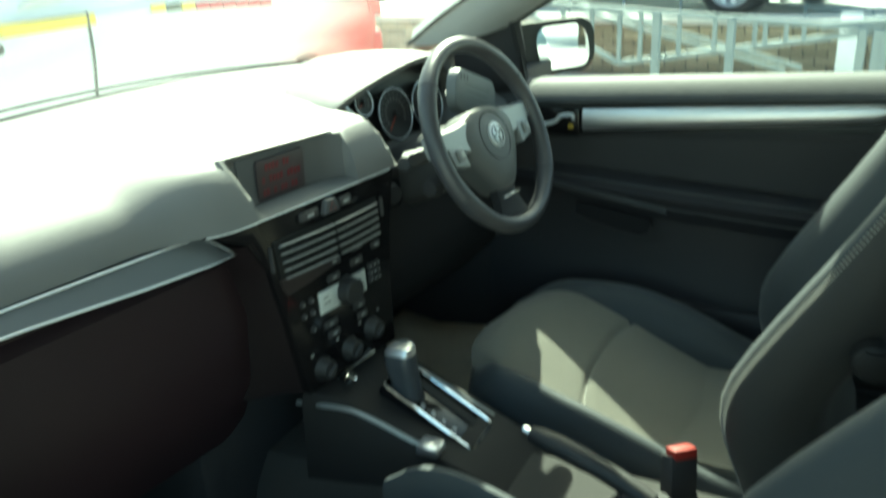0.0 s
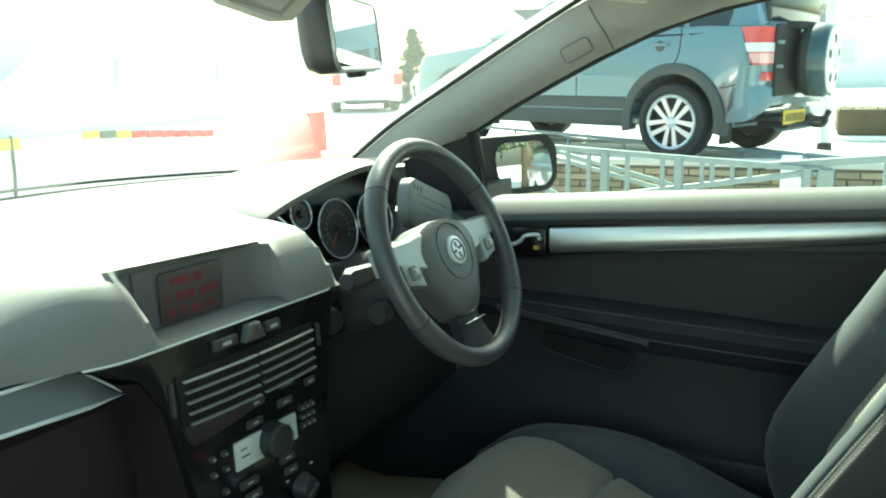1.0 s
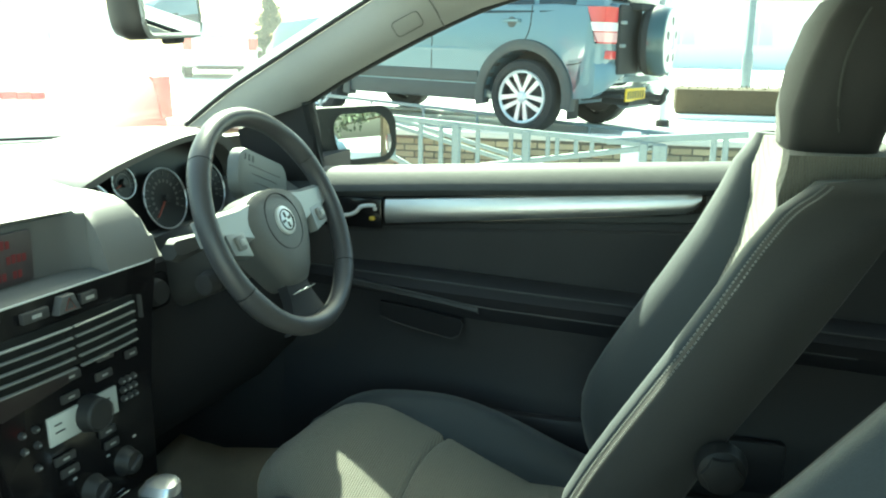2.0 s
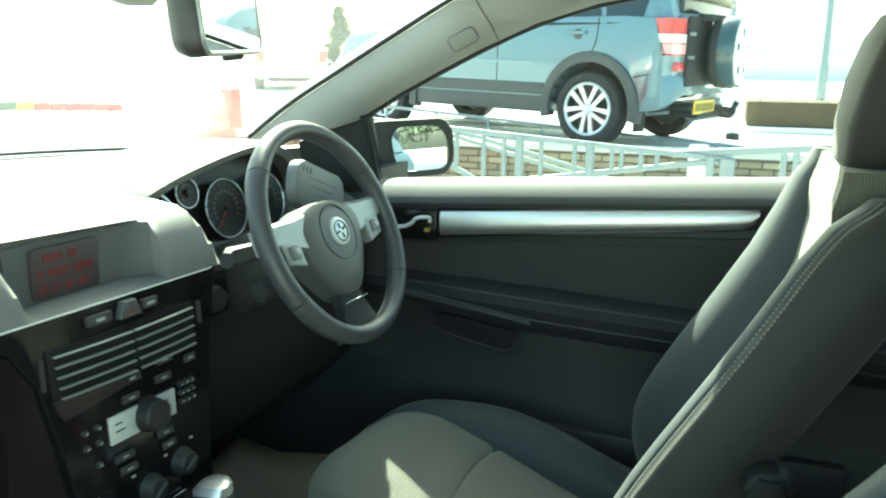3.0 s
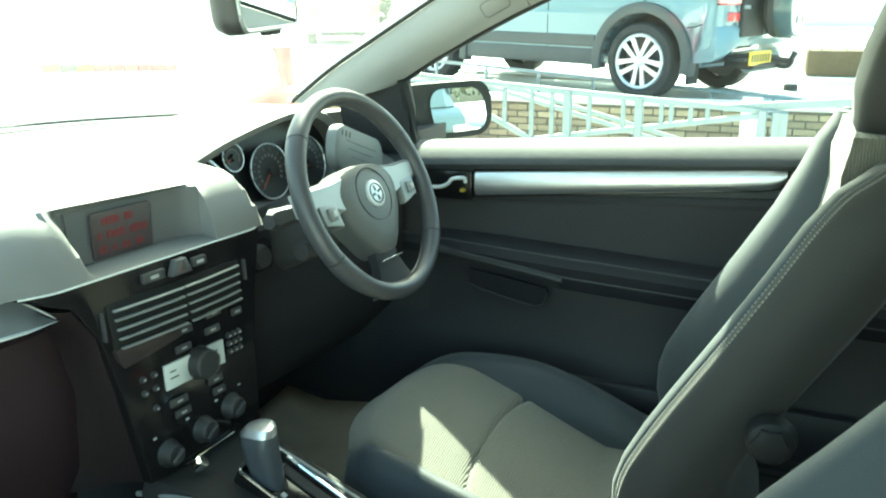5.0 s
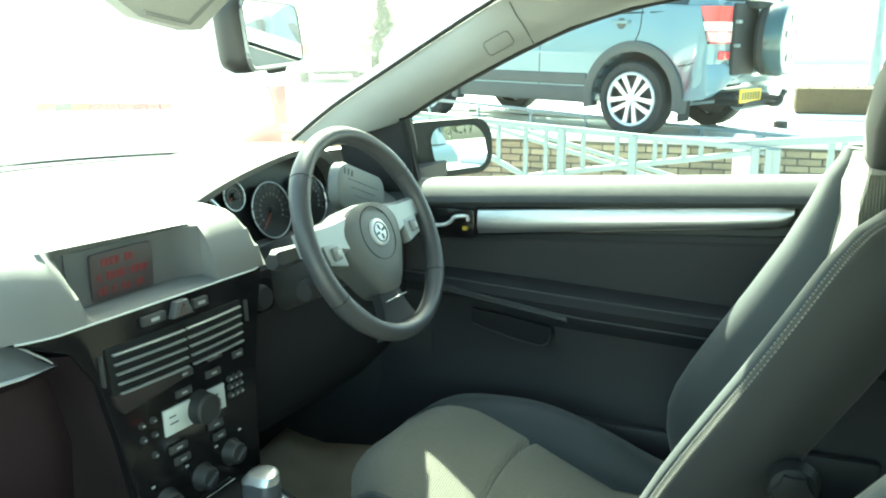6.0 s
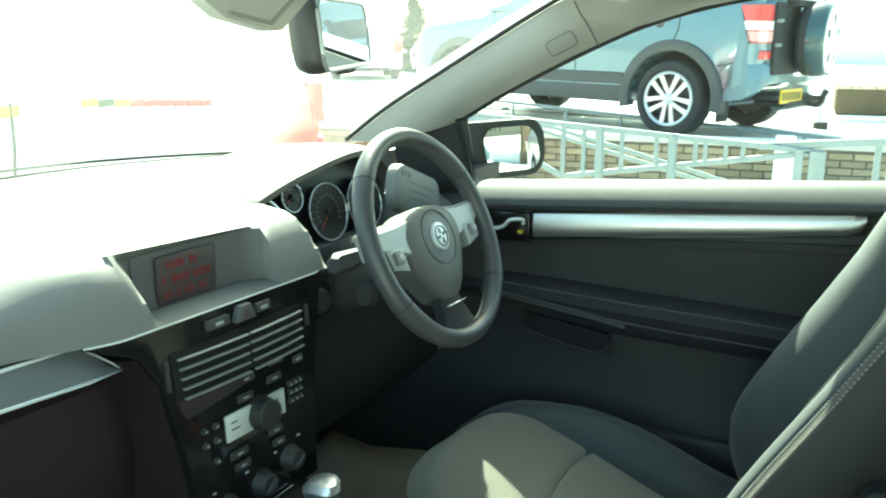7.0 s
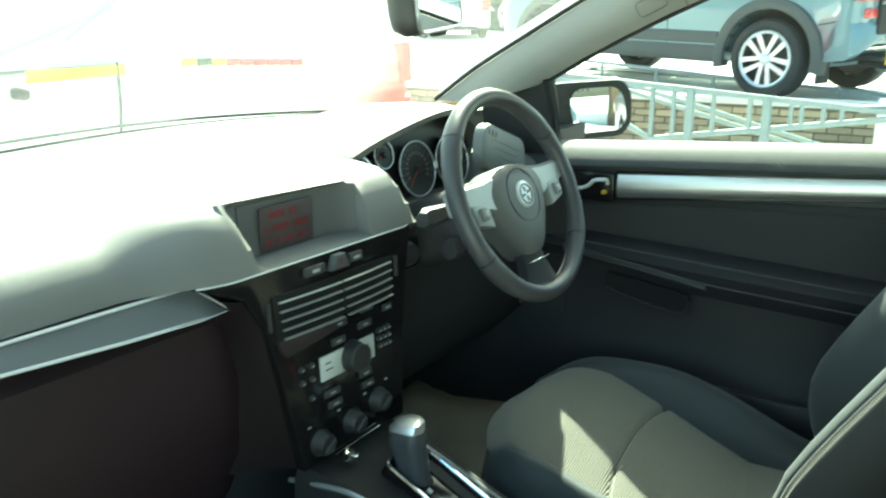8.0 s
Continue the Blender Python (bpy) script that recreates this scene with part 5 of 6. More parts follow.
part("gaiter", loft([[tuple(Vector((-0.035 + x, 0.15 + y, z)) + bo) for x, y in rounded(2 * w, 2 * d, min(w, d) * 0.6, 3)] for z, w, d in ((0.358, 0.040, 0.085), (0.400, 0.036, 0.075), (0.445, 0.028, 0.055), (0.470, 0.020, 0.032))]), dark_plastic, brake)
buckle = thing("belt_buckle", "black seat belt buckle with a red button", "seat belt buckle", at=(0.06, 0.10, 0.40))
km = pose(0, 0.02, 0.0, -14, 10, -38)
part("housing", box(-0.027, 0.027, -0.014, 0.014, 0.0, 0.082, 0.005, 2, km), dark_plastic, buckle)
part("release", box(-0.023, 0.023, -0.016, 0.008, 0.074, 0.092, 0.004, 2, km), buckle_red, buckle, "red release button")
part("strap", box(-0.012, 0.012, -0.004, 0.004, -0.06, 0.01, 0.001, 1, km), seat_side, buckle)
# paper floor cover in the driver's footwell
rings = []
random.seed(5)
for k in range(9):
    x = 0.17 + 0.525 * k / 8
    curl = (0.0, 0.020, 0.055)[max(0, k - 6)]
    rings.append([(x + random.uniform(-0.008, 0.008), y, z + random.uniform(-0.007, 0.007) + curl * math.exp(-((y - 0.74) / 0.16) ** 2)) for y, z in ((0.30, 0.232), (0.42, 0.231), (0.52, 0.230), (0.60, 0.231), (0.67, 0.232), (0.74, 0.234), (0.81, 0.238), (0.88, 0.246), (0.945, 0.268), (0.985, 0.292))])
fm = solo("floor_mat", loft(rings, closed=False), paper_mat, "creased brown paper cover on the driver's footwell floor", "floor mat", sharp=180)
sm = fm.modifiers.new("thick", "SOLIDIFY")
sm.thickness = 0.004
for x, n in ((0.30, "brake_pedal"), (0.42, "accelerator_pedal")):
    p = thing(n, "black rubber foot pedal in the footwell", "pedal", "pedals", at=(x, 1.0, 0.34))
    part("pad", box(-0.035, 0.035, -0.012, 0.012, -0.03, 0.04, 0.006, 2, pose(0, 0, 0, 25, 0, 0)), rubber, p)
    part("arm", tube([(0, 0.01, 0.0), (0, 0.05, 0.10), (0, 0.06, 0.22)], 0.007, 8), dark_plastic, p)

# ---- rear-view mirror, sun visors ----
rv = thing("rear_view_mirror", "dark framed rear-view mirror under the roof edge", "rear-view mirror", at=(0.042, 0.548, 1.219))
RM = frame_matrix((0.012, 0.0, 0.0), (0.967, 0.250, 0.02), (0.272, -0.956, 0.095))
prof = []
for d, s in ((0.0, 1.0), (-0.006, 1.05), (-0.022, 1.04), (-0.036, 0.9), (-0.044, 0.6)):
    prof.append([tuple(RM @ Vector((x * (1 + (s - 1) * 0.6), y * s, d))) for x, y in rounded(0.242, 0.084, 0.020, 5)])
part("housing", loft(prof), surface("mirror_grey", (0.042, 0.039, 0.041), 0.45), rv, "dark grey mirror housing")
part("bezel", tube([tuple(RM @ Vector((x, y, 0.001))) for x, y in rounded(0.239, 0.081, 0.019, 5)], 0.003, 6, ring=True), grey_trim, rv)
part("glass", slab(rounded(0.233, 0.075, 0.017, 5), 0.003, RM @ Matrix.Translation((0, 0, 0.002))), mirror_glass, rv, "reflecting mirror glass")
part("stem", tube([tuple(RM @ Vector((0, 0, -0.04))), (0.0, 0.06, 0.05), (0.0, 0.05, 0.085)], 0.010, 10), dark_plastic, rv)
part("lever", box(0.015, 0.060, -0.050, -0.038, -0.024, -0.006, 0.004, 2, RM), dark_plastic, rv)
solo("mirror_mount", loft([[(0.0 + x * s, 0.50 + y * s, z) for x, y in rounded(0.11, 0.12, 0.03)] for z, s in ((1.345, 1.0), (1.318, 0.95), (1.295, 0.6))]), pillar_plastic, "grey plastic cover over the mirror's mounting", "mirror mount", kind="structure")


def visor(name, x0, x1, y, z, drop, label):
    v = thing(name, label, "sun visor", "sun visors", at=((x0 + x1) / 2, y, z))
    w = abs(x1 - x0) / 2
    m = pose(0, 0, 0, drop, 0, 0)
    rings = [[tuple(m @ Vector((a * s, b * s - 0.07, d))) for a, b in rounded(2 * w, 0.15, 0.03, 5)] for d, s in ((-0.009, 0.95), (-0.006, 1.0), (0.006, 1.0), (0.009, 0.95))]
    part("panel", loft(rings), headliner_cloth, v, "pale grey padded visor")
    part("arm", tube([(-w, 0.0, 0.0), (w, 0.0, 0.0)], 0.005, 8), pillar_plastic, v)


visor("sun_visor", 0.12, 0.53, 0.425, 1.300, 8, "pale grey sun visor folded up on the driver's side")
v = thing("sun_visor", "short pale grey visor panel hanging beside the mirror", "sun visor", "sun visors", at=(-0.138, 0.50, 1.306))
flap = [(-0.170, 0.03), (-0.150, -0.060), (-0.124, -0.076), (-0.056, -0.087), (-0.038, -0.086), (0.035, -0.048), (0.066, -0.026), (0.085, 0.03)]
part("panel", loft([[(x, y + 0.25 * (z + 0.07), z) for x, z in flap] for y in (-0.010, -0.004, 0.006)]), headliner_cloth, v, "pale grey padded panel")
part("fold", tube([(-0.118, -0.0125, -0.072), (-0.055, -0.0125, -0.080), (0.012, -0.004, -0.046)], 0.0022, 6), pillar_plastic, v)

# ---- outside: ground, terrace, brick wall ----
g = bmesh.new()
bmesh.ops.create_grid(g, x_segments=2, y_segments=2, size=400)
solo("ground", g, concrete, "pale sunlit concrete forecourt", "ground", kind="structure")
terrace = solo("pavement", box(6.05, 60.0, -40, 60, -0.2, 0.36, 0.01), surface("pale_concrete", (0.72, 0.70, 0.66), 0.9, grain=0.12, grain_size=90, stain=0.18, stain_size=1.5, bump=0.4), "raised pale concrete forecourt behind a low wall", "pavement", kind="structure")
wall = thing("wall_east", "low buff brick retaining wall", "brick wall", kind="structure")
part("core", box(5.93, 6.04, -6, 8, 0.0, 0.44, 0.004), mortar, wall)
part("coping", box(5.88, 6.10, -6, 8, 0.44, 0.49, 0.008), concrete, wall, "pale concrete coping")
solo("white_post", box(5.55, 5.67, 0.05, 0.19, 0.0, 0.56, 0.01), render_white, "short white painted post beside the wall", "post")


# ---- wheels and cars ----
def wheel_parts(root, x, y, z, r, face, tyre_w=0.21, spokes=5, rim_r=None):
    """A tyre, a rim and paired spokes; face: -1 shows to -x, 1 to +x."""
    rr = rim_r or r * 0.62
    m = frame_matrix((x, y, z), (0, 1, 0), (face, 0, 0))
    ty = part("wheel", lathe([(rr, -0.02), (rr + 0.015, 0.0), (r * 0.80, 0.012), (r * 0.94, 0.0), (r * 0.99, -0.025), (r, -0.05), (r, -tyre_w + 0.03), (r * 0.94, -tyre_w), (rr, -tyre_w + 0.02)], 40, m), rubber, root, "black tyre on a silver alloy rim")
    rim = part("rim", lathe([(rr * 1.01, -0.004), (rr * 0.97, 0.004), (rr * 0.93, -0.006), (rr * 0.90, -0.06), (rr * 0.88, -0.12), (0.0, -0.12)], 40, m), alloy, ty)
    rim.data.materials[0] = surface("rim_dark", (0.09, 0.09, 0.095), 0.5, metal=0.4)
    bm = lathe([(rr * 1.02, -0.006), (rr * 0.98, 0.006), (rr * 0.90, -0.004), (rr * 0.90, -0.02)], 40, m)
    for k in range(spokes):
        q = m @ Matrix.Rotation(radians(90 + 360 / spokes * k), 4, "Z")
        for sd in (-1, 1):
            loft([[tuple(q @ Vector((d, sd * c + w, h))) for w, h in ((-w0, h0), (w0, h0), (w0 * 0.8, h0 - 0.025), (-w0 * 0.8, h0 - 0.025))] for d, c, w0, h0 in ((rr * 0.10, rr * 0.085, rr * 0.075, -0.012), (rr * 0.5, rr * 0.155, rr * 0.080, -0.008), (rr * 0.95, rr * 0.225, rr * 0.105, -0.004))], True, True, bm)
    lathe([(0, 0.0), (rr * 0.16, -0.002), (rr * 0.22, -0.014), (rr * 0.22, -0.03)], 20, m, bm)
    part("spokes", bm, alloy, ty, "silver twin-spoke alloy")
    return ty


def arch(cy, cz, r, a0, a1, n=12):
    return [(cy + r * math.cos(radians(a0 + (a1 - a0) * k / n)), cz + r * math.sin(radians(a0 + (a1 - a0) * k / n))) for k in range(n + 1)]


SIDE = Matrix(((0, 0, -1, 0), (1, 0, 0, 0), (0, 1, 0, 0), (0, 0, 0, 1)))  # outline (y, z) faces -x


def side_slab(outline, x0, x1, r=0.0, bm=None):
    return slab(outline, x1 - x0, Matrix.Translation((x0, 0, 0)) @ SIDE, r, bm)


# blue-grey off-roader on the display ramp; its rear near-side wheel foot is the origin, its nose to +y
suv = thing("off_road_car", "blue-grey off-road car parked on a steel display ramp", "car", at=(6.939, 1.18, 0.375), turn=(1.0, 0, -21.8))
WB, TR = 2.64, 0.347
side = [(-0.75, 0.50), (-0.775, 0.78), (-0.765, 1.17), (-0.3, 1.19), (1.0, 1.17), (2.2, 1.13), (2.4, 1.08), (3.2, 0.98), (3.42, 0.86), (3.48, 0.55), (3.40, 0.32)]
side += arch(WB, 0.352, 0.422, -5, 185) + [(WB - 0.44, 0.29), (0.44, 0.29)] + arch(0, 0.352, 0.422, -8, 188) + [(-0.46, 0.33), (-0.50, 0.40)]
rings = []
for x, inset, sink in ((0.022, 0.17, 0.03), (0.03, 0.10, 0.01), (0.07, 0.045, 0.0), (0.15, 0.0, 0.0), (1.63, 0.0, 0.0), (1.71, 0.045, 0.0), (1.75, 0.10, 0.01), (1.758, 0.17, 0.03)):
    rings.append([(x, y + inset * min(1.0, max(0.0, (-y - 0.55) / 0.2)) - inset * min(1.0, max(0.0, (y - 3.2) / 0.2)), z - sink * (1 if z > 1.0 else 0)) for y, z in side])
part("body", loft(rings), suv_paint, suv, "blue-grey metallic painted body", 32)
part("underbody", box(0.30, 1.45, -0.50, 3.2, 0.33, 0.90, 0.02), rubber, suv)
cab = [(-0.72, 1.16), (-0.64, 1.52), (-0.50, 1.60), (0.6, 1.64), (1.3, 1.60), (1.55, 1.52), (2.36, 1.10)]
rings = []
for x, s in ((0.05, 0.03), (0.10, 0.50), (0.16, 0.90), (0.24, 1.0), (1.54, 1.0), (1.62, 0.90), (1.68, 0.50), (1.73, 0.03)):
    rings.append([(x, y + (0.10 * (1 - s) if y < -0.3 else 0), 1.14 + (z - 1.14) * s) for y, z in cab])
part("cabin", loft(rings), suv_paint, suv, "", 30)
for pts in ([(-0.52, 1.20), (-0.47, 1.47), (-0.14, 1.50), (-0.06, 1.20)], [(-0.01, 1.20), (-0.08, 1.50), (0.88, 1.52), (1.00, 1.18)], [(1.06, 1.18), (0.95, 1.52), (1.40, 1.48), (2.02, 1.15)]):
    part("window", slab([(y, z - 1.30) for y, z in pts], 0.03, frame_matrix((0.078, 0, 1.30), (0, 1, 0), (-0.95, 0, 0.30)) @ Matrix.Diagonal((1, 1, 1, 1))), suv_glass, suv, "dark tinted side window")
part("window", box(0.30, 1.48, -0.74, -0.66, 1.22, 1.50, 0.01), suv_glass, suv, "dark rear screen")
# arch flares, and lower doors coloured dark to imitate the ramp's reflection
for cy in (0, WB):
    for x0, x1 in ((-0.012, 0.10), (1.68, 1.79)):
        ring = arch(cy, 0.352, 0.518, -12, 192, 24) + arch(cy, 0.352, 0.420, 192, -12, 24)
        part("wheel_arch", side_slab(ring, x0, x1, 0.014), suv_grey, suv, "grey plastic wheel arch flare")
part("sill", box(0.010, 0.09, 0.42, 2.22, 0.285, 0.445, 0.02), suv_grey, suv, "lower doors in dark grey, standing in for the ramp's reflection")
part("door_moulding", loft([[(0.026, y, 0.450), (0.008, y, 0.462), (0.004, y, 0.52), (0.010, y, 0.556), (0.026, y, 0.568)] for y in (0.50, 1.3, 2.16)]), suv_grey, suv, "rubbing strip along the doors, grey to imitate the ramp's reflection")
for pts in ([(1.06, 0.30), (1.065, 0.8), (1.05, 1.17)], [(0.0, 0.86), (-0.045, 0.98), (-0.06, 1.17)], [(2.16, 0.30), (2.18, 0.8), (2.14, 1.13)], [(-0.44, 0.655), (-0.53, 0.67), (-0.62, 0.70), (-0.72, 0.75)]):
    part("panel_gap", tube([(0.0235 + (0.05 if p.x < -0.6 else 0), p.x, p.y) for p in smooth_path([(a, b, 0) for a, b in pts], 5)], 0.006, 5), rubber, suv)
for y in (0.15, 1.25):
    h = part("door_handle", loft([[(0.02, yy, 1.02), (dx, yy, 1.022), (dx, yy, 1.046), (0.02, yy, 1.05)] for yy, dx in ((y - 0.10, 0.015), (y - 0.08, -0.012), (y + 0.08, -0.012), (y + 0.10, 0.015))]), suv_paint, suv)
    part("handle_cup", lathe([(0, 0.003), (0.045, 0.003), (0.05, 0)], 20, frame_matrix((0.0225, y, 1.02), (0, 1, 0), (-1, 0, 0))), suv_grey, h)
# a dent along the doors
part("door_crease", loft([[(0.030, y, 0.72), (0.012 + 0.012 * abs(y - 1.1), y, 0.765), (0.030, y, 0.80)] for y in (0.62, 0.85, 1.1, 1.6, 2.15)]), suv_paint, suv, "", 60)
# rear: bumper, lamps, back door, spare wheel, plate
rings = []
for x, y0, zb in ((0.022, -0.58, 0.36), (0.045, -0.71, 0.375), (0.11, -0.765, 0.405), (0.20, -0.80, 0.450), (0.34, -0.82, 0.520), (0.50, -0.825, 0.560), (1.28, -0.825, 0.560), (1.44, -0.82, 0.520), (1.58, -0.80, 0.450), (1.67, -0.765, 0.405), (1.73, -0.70, 0.375), (1.75, -0.56, 0.34)):
    rings.append([(x, -0.46, zb), (x, y0 + 0.03, zb), (x, y0, zb + 0.03), (x, y0, 0.65), (x, y0 + 0.03, 0.70), (x, -0.46, 0.70)])
part("bumper", loft(rings), suv_paint, suv, "body-coloured rear bumper")
part("mud_flap", box(0.01, 0.20, -0.50, -0.47, 0.17, 0.40, 0.01), rubber, suv)
for k, (xs, s) in enumerate(((0.0, 1), (1.78, -1))):
    def lens(z0, z1, f0, f1, out):
        """A wrap-round lens from the flank to the back."""
        rr = []
        for z, f in ((z0, f0), (z1, f1)):
            rr.append([(xs + s * (0.022 - out), f, z), (xs + s * (0.035 - out), -0.70, z), (xs + s * (0.075 - out), -0.755 - out, z), (xs + s * 0.15, -0.785 - out, z), (xs + s * 0.25, -0.790 - out, z), (xs + s * 0.25, -0.68, z), (xs + s * 0.10, f, z)])
        return loft(rr)
    lm = part("tail_lamp", lens(0.850, 1.160, -0.725, -0.615, 0.010), lamp_red, suv, "red and clear tail lamp")
    part("lens", lens(0.955, 1.030, -0.680, -0.655, 0.016), lamp_clear, lm)
    part("lens", lens(0.862, 0.945, -0.720, -0.688, 0.016), surface("lamp_pink", (0.74, 0.42, 0.42), 0.1, coat=0.8), lm)
    part("reflector", box(min(xs + s * 0.12, xs + s * 0.24), max(xs + s * 0.12, xs + s * 0.24), -0.815, -0.74, 0.715, 0.790, 0.01), lamp_red, suv, "red rear reflector")
part("tailgate", box(0.25, 1.53, -0.800, -0.690, 0.62, 1.20, 0.03), suv_paint, suv)
trim = part("tailgate_trim", box(0.26, 0.72, -0.835, -0.780, 0.58, 1.19, 0.03), rubber, suv, "black plastic trim of the back door")
for z in (0.82, 1.02):
    part("hinge", box(0.265, 0.33, -0.86, -0.82, z, z + 0.03, 0.006), galvanised, trim)
part("bracket", box(0.46, 0.76, -0.93, -0.80, 1.15, 1.21, 0.01), rubber, suv)
sp = frame_matrix((0.800, -1.085, 0.885), (0.985, 0.17, 0), (0.17, -0.985, 0))
spare_paint = surface("spare_paint", (0.040, 0.078, 0.088), 0.3, metal=0.15, coat=0.7, stain=0.05)
spare = part("spare_wheel", lathe([(0.18, -0.05), (0.27, -0.06), (0.300, -0.09), (0.312, -0.13), (0.312, -0.20), (0.28, -0.235), (0, -0.235)], 44, sp), rubber, suv, "spare wheel on the back door")
part("cover", lathe([(0.314, -0.15), (0.322, -0.12), (0.320, -0.04), (0.304, -0.006), (0.285, 0.0)], 44, sp), spare_paint, spare, "dark teal spare wheel cover band")
part("disc", lathe([(0.286, 0.0), (0.262, 0.010), (0.240, 0.006), (0.12, 0.016), (0.085, 0.018), (0.075, 0.010), (0, 0.012)], 44, sp), alloy, spare, "silver spare wheel face")
for k in range(5):
    part("hole", slab([(x, y) for x, y in rounded(0.085, 0.070, 0.028, 4)], 0.006, sp @ Matrix.Rotation(radians(72 * k + 20), 4, "Z") @ Matrix.Translation((0.175, 0, 0.0145))), suv_grey, spare)
part("ring", tube([tuple(sp @ Vector((0.080 * math.cos(a), 0.080 * math.sin(a), 0.016))) for a in [2 * math.pi * k / 32 for k in range(32)]], 0.006, 6, ring=True), alloy, spare, "bright ring on the spare wheel cover")
part("tow_bar", tube([(0.45, -0.62, 0.34), (0.45, -0.86, 0.33), (0.90, -0.88, 0.33), (1.30, -0.86, 0.33), (1.30, -0.62, 0.34)], 0.030, 8), rubber, suv, "black tow bar under the bumper")
part("tow_ball", tube(smooth_path([(0.90, -0.88, 0.32), (0.90, -0.98, 0.31), (0.90, -1.03, 0.35), (0.90, -1.03, 0.40)], 4), 0.022, 8), rubber, suv)
plate = part("number_plate", box(0.36, 0.80, -0.885, -0.870, 0.340, 0.460, 0.004), plate_yellow, suv, "yellow rear number plate")
bm = bmesh.new()
for k in range(7):
    box(0.385 + 0.056 * k, 0.423 + 0.056 * k, -0.888, -0.884, 0.365, 0.435, 0, 1, None, bm)
part("bars", bm, plate_mark, plate)
part("plate_bracket", box(0.30, 1.00, -0.87, -0.60, 0.37, 0.41, 0.01), rubber, suv)
part("tow_bar", tube([(0.2, -0.60, 0.40), (0.9, -0.86, 0.38), (1.0, -0.98, 0.36), (1.0, -1.02, 0.44)], 0.03, 8), rubber, suv)
part("silencer", lathe([(0, 0.30), (0.07, 0.29), (0.085, 0.26), (0.085, -0.26), (0.07, -0.29), (0, -0.30)], 18, frame_matrix((0.95, -0.72, 0.335), (0, 0, 1), (1, 0, 0))), galvanised, suv, "dull metal silencer under the tail")
wheel_parts(suv, 0.0, 0.0, TR, TR, -1, rim_r=0.245)
wheel_parts(suv, 0.0, WB, TR, TR, -1, rim_r=0.245)
wheel_parts(suv, 1.76, 0.0, TR, TR, 1, rim_r=0.245)
wheel_parts(suv, 1.76, WB, TR, TR, 1, rim_r=0.245)

# ---- steel display ramp under the off-roader ----
ramp = thing("display_ramp", "galvanised steel display ramp with lattice sides", "car ramp", at=(4.5, 0, 0))


def bars(parent, x, rails, posts, r=0.017):
    for (y0, z0), (y1, z1) in rails:
        part("rail", box(x - r, x + r, 0, math.hypot(y1 - y0, z1 - z0), -r, r, 0.004, 1, Matrix.Translation((0, y0, z0)) @ Matrix.Rotation(math.atan2(z1 - z0, y1 - y0), 4, "X")), galvanised, parent)
    for y, z0, z1 in posts:
        part("post", box(x - r * 0.8, x + r * 0.8, y - r * 0.8, y + r * 0.8, z0, z1, 0.003, 1), galvanised, parent)


top = lambda y: 0.587 + (y + 0.114) * 0.0675
bot = lambda y: 0.345 + (1.47 - y) * 0.155 if y < 1.47 else 0.345 + (y - 1.47) * 0.45
px = 0.0
bars(ramp, px, [((-0.114, 0.580), (2.8, top(2.8))), ((-0.05, 0.575), (1.47, 0.345)), ((1.47, 0.345), (2.1, 0.66))],
     [(y, bot(y), top(y)) for y in (1.86, 1.66, 1.47, 1.33, 1.225, 1.08, 0.86, 0.76, 0.62, 0.56, 0.44, 0.34)])
for y in (-0.06, 1.225, 0.76, -0.10, 0.02):
    part("leg", box(px - 0.03, px + 0.03, y - 0.025, y + 0.025, 0.0, top(y), 0.004, 1), galvanised, ramp)
bars(ramp, px + 0.02, [((-0.60, 0.672), (0.25, 0.600))], [(-0.40, 0.0, 0.655), (-0.47, 0.0, 0.66)], 0.022)
bars(ramp, 0.30, [((0.35, 0.30), (1.85, 0.70)), ((0.45, 0.28), (1.95, 0.68))], [], 0.014)
bars(ramp, 2.75, [((-0.3, 0.385), (3.4, 0.68))], [(y, 0.36, 0.385 + (y + 0.3) * 0.08) for y in (0.0, 0.55, 1.1, 1.65, 2.2, 2.75, 3.3)], 0.016)
# wheel tracks
for off in (-0.06, 1.52):
    m = pose(2.439, 1.18, 0.0, 1.0, 0, -21.8)
    part("track", box(off, off + 0.32, -1.0, 4.2, 0.338, 0.373, 0.004, 1, m), surface("track_steel", (0.50, 0.52, 0.52), 0.5, metal=0.2, grain=0.1, grain_size=60, stain=0.15, stain_size=8), ramp, "pale steel wheel track")
    for y in (-0.8, 0.6, 2.0, 3.4):
        part("track_foot", box(off + 0.12, off + 0.20, y - 0.04, y + 0.04, 0.10, 0.34, 0.004, 1, m), galvanised, ramp)


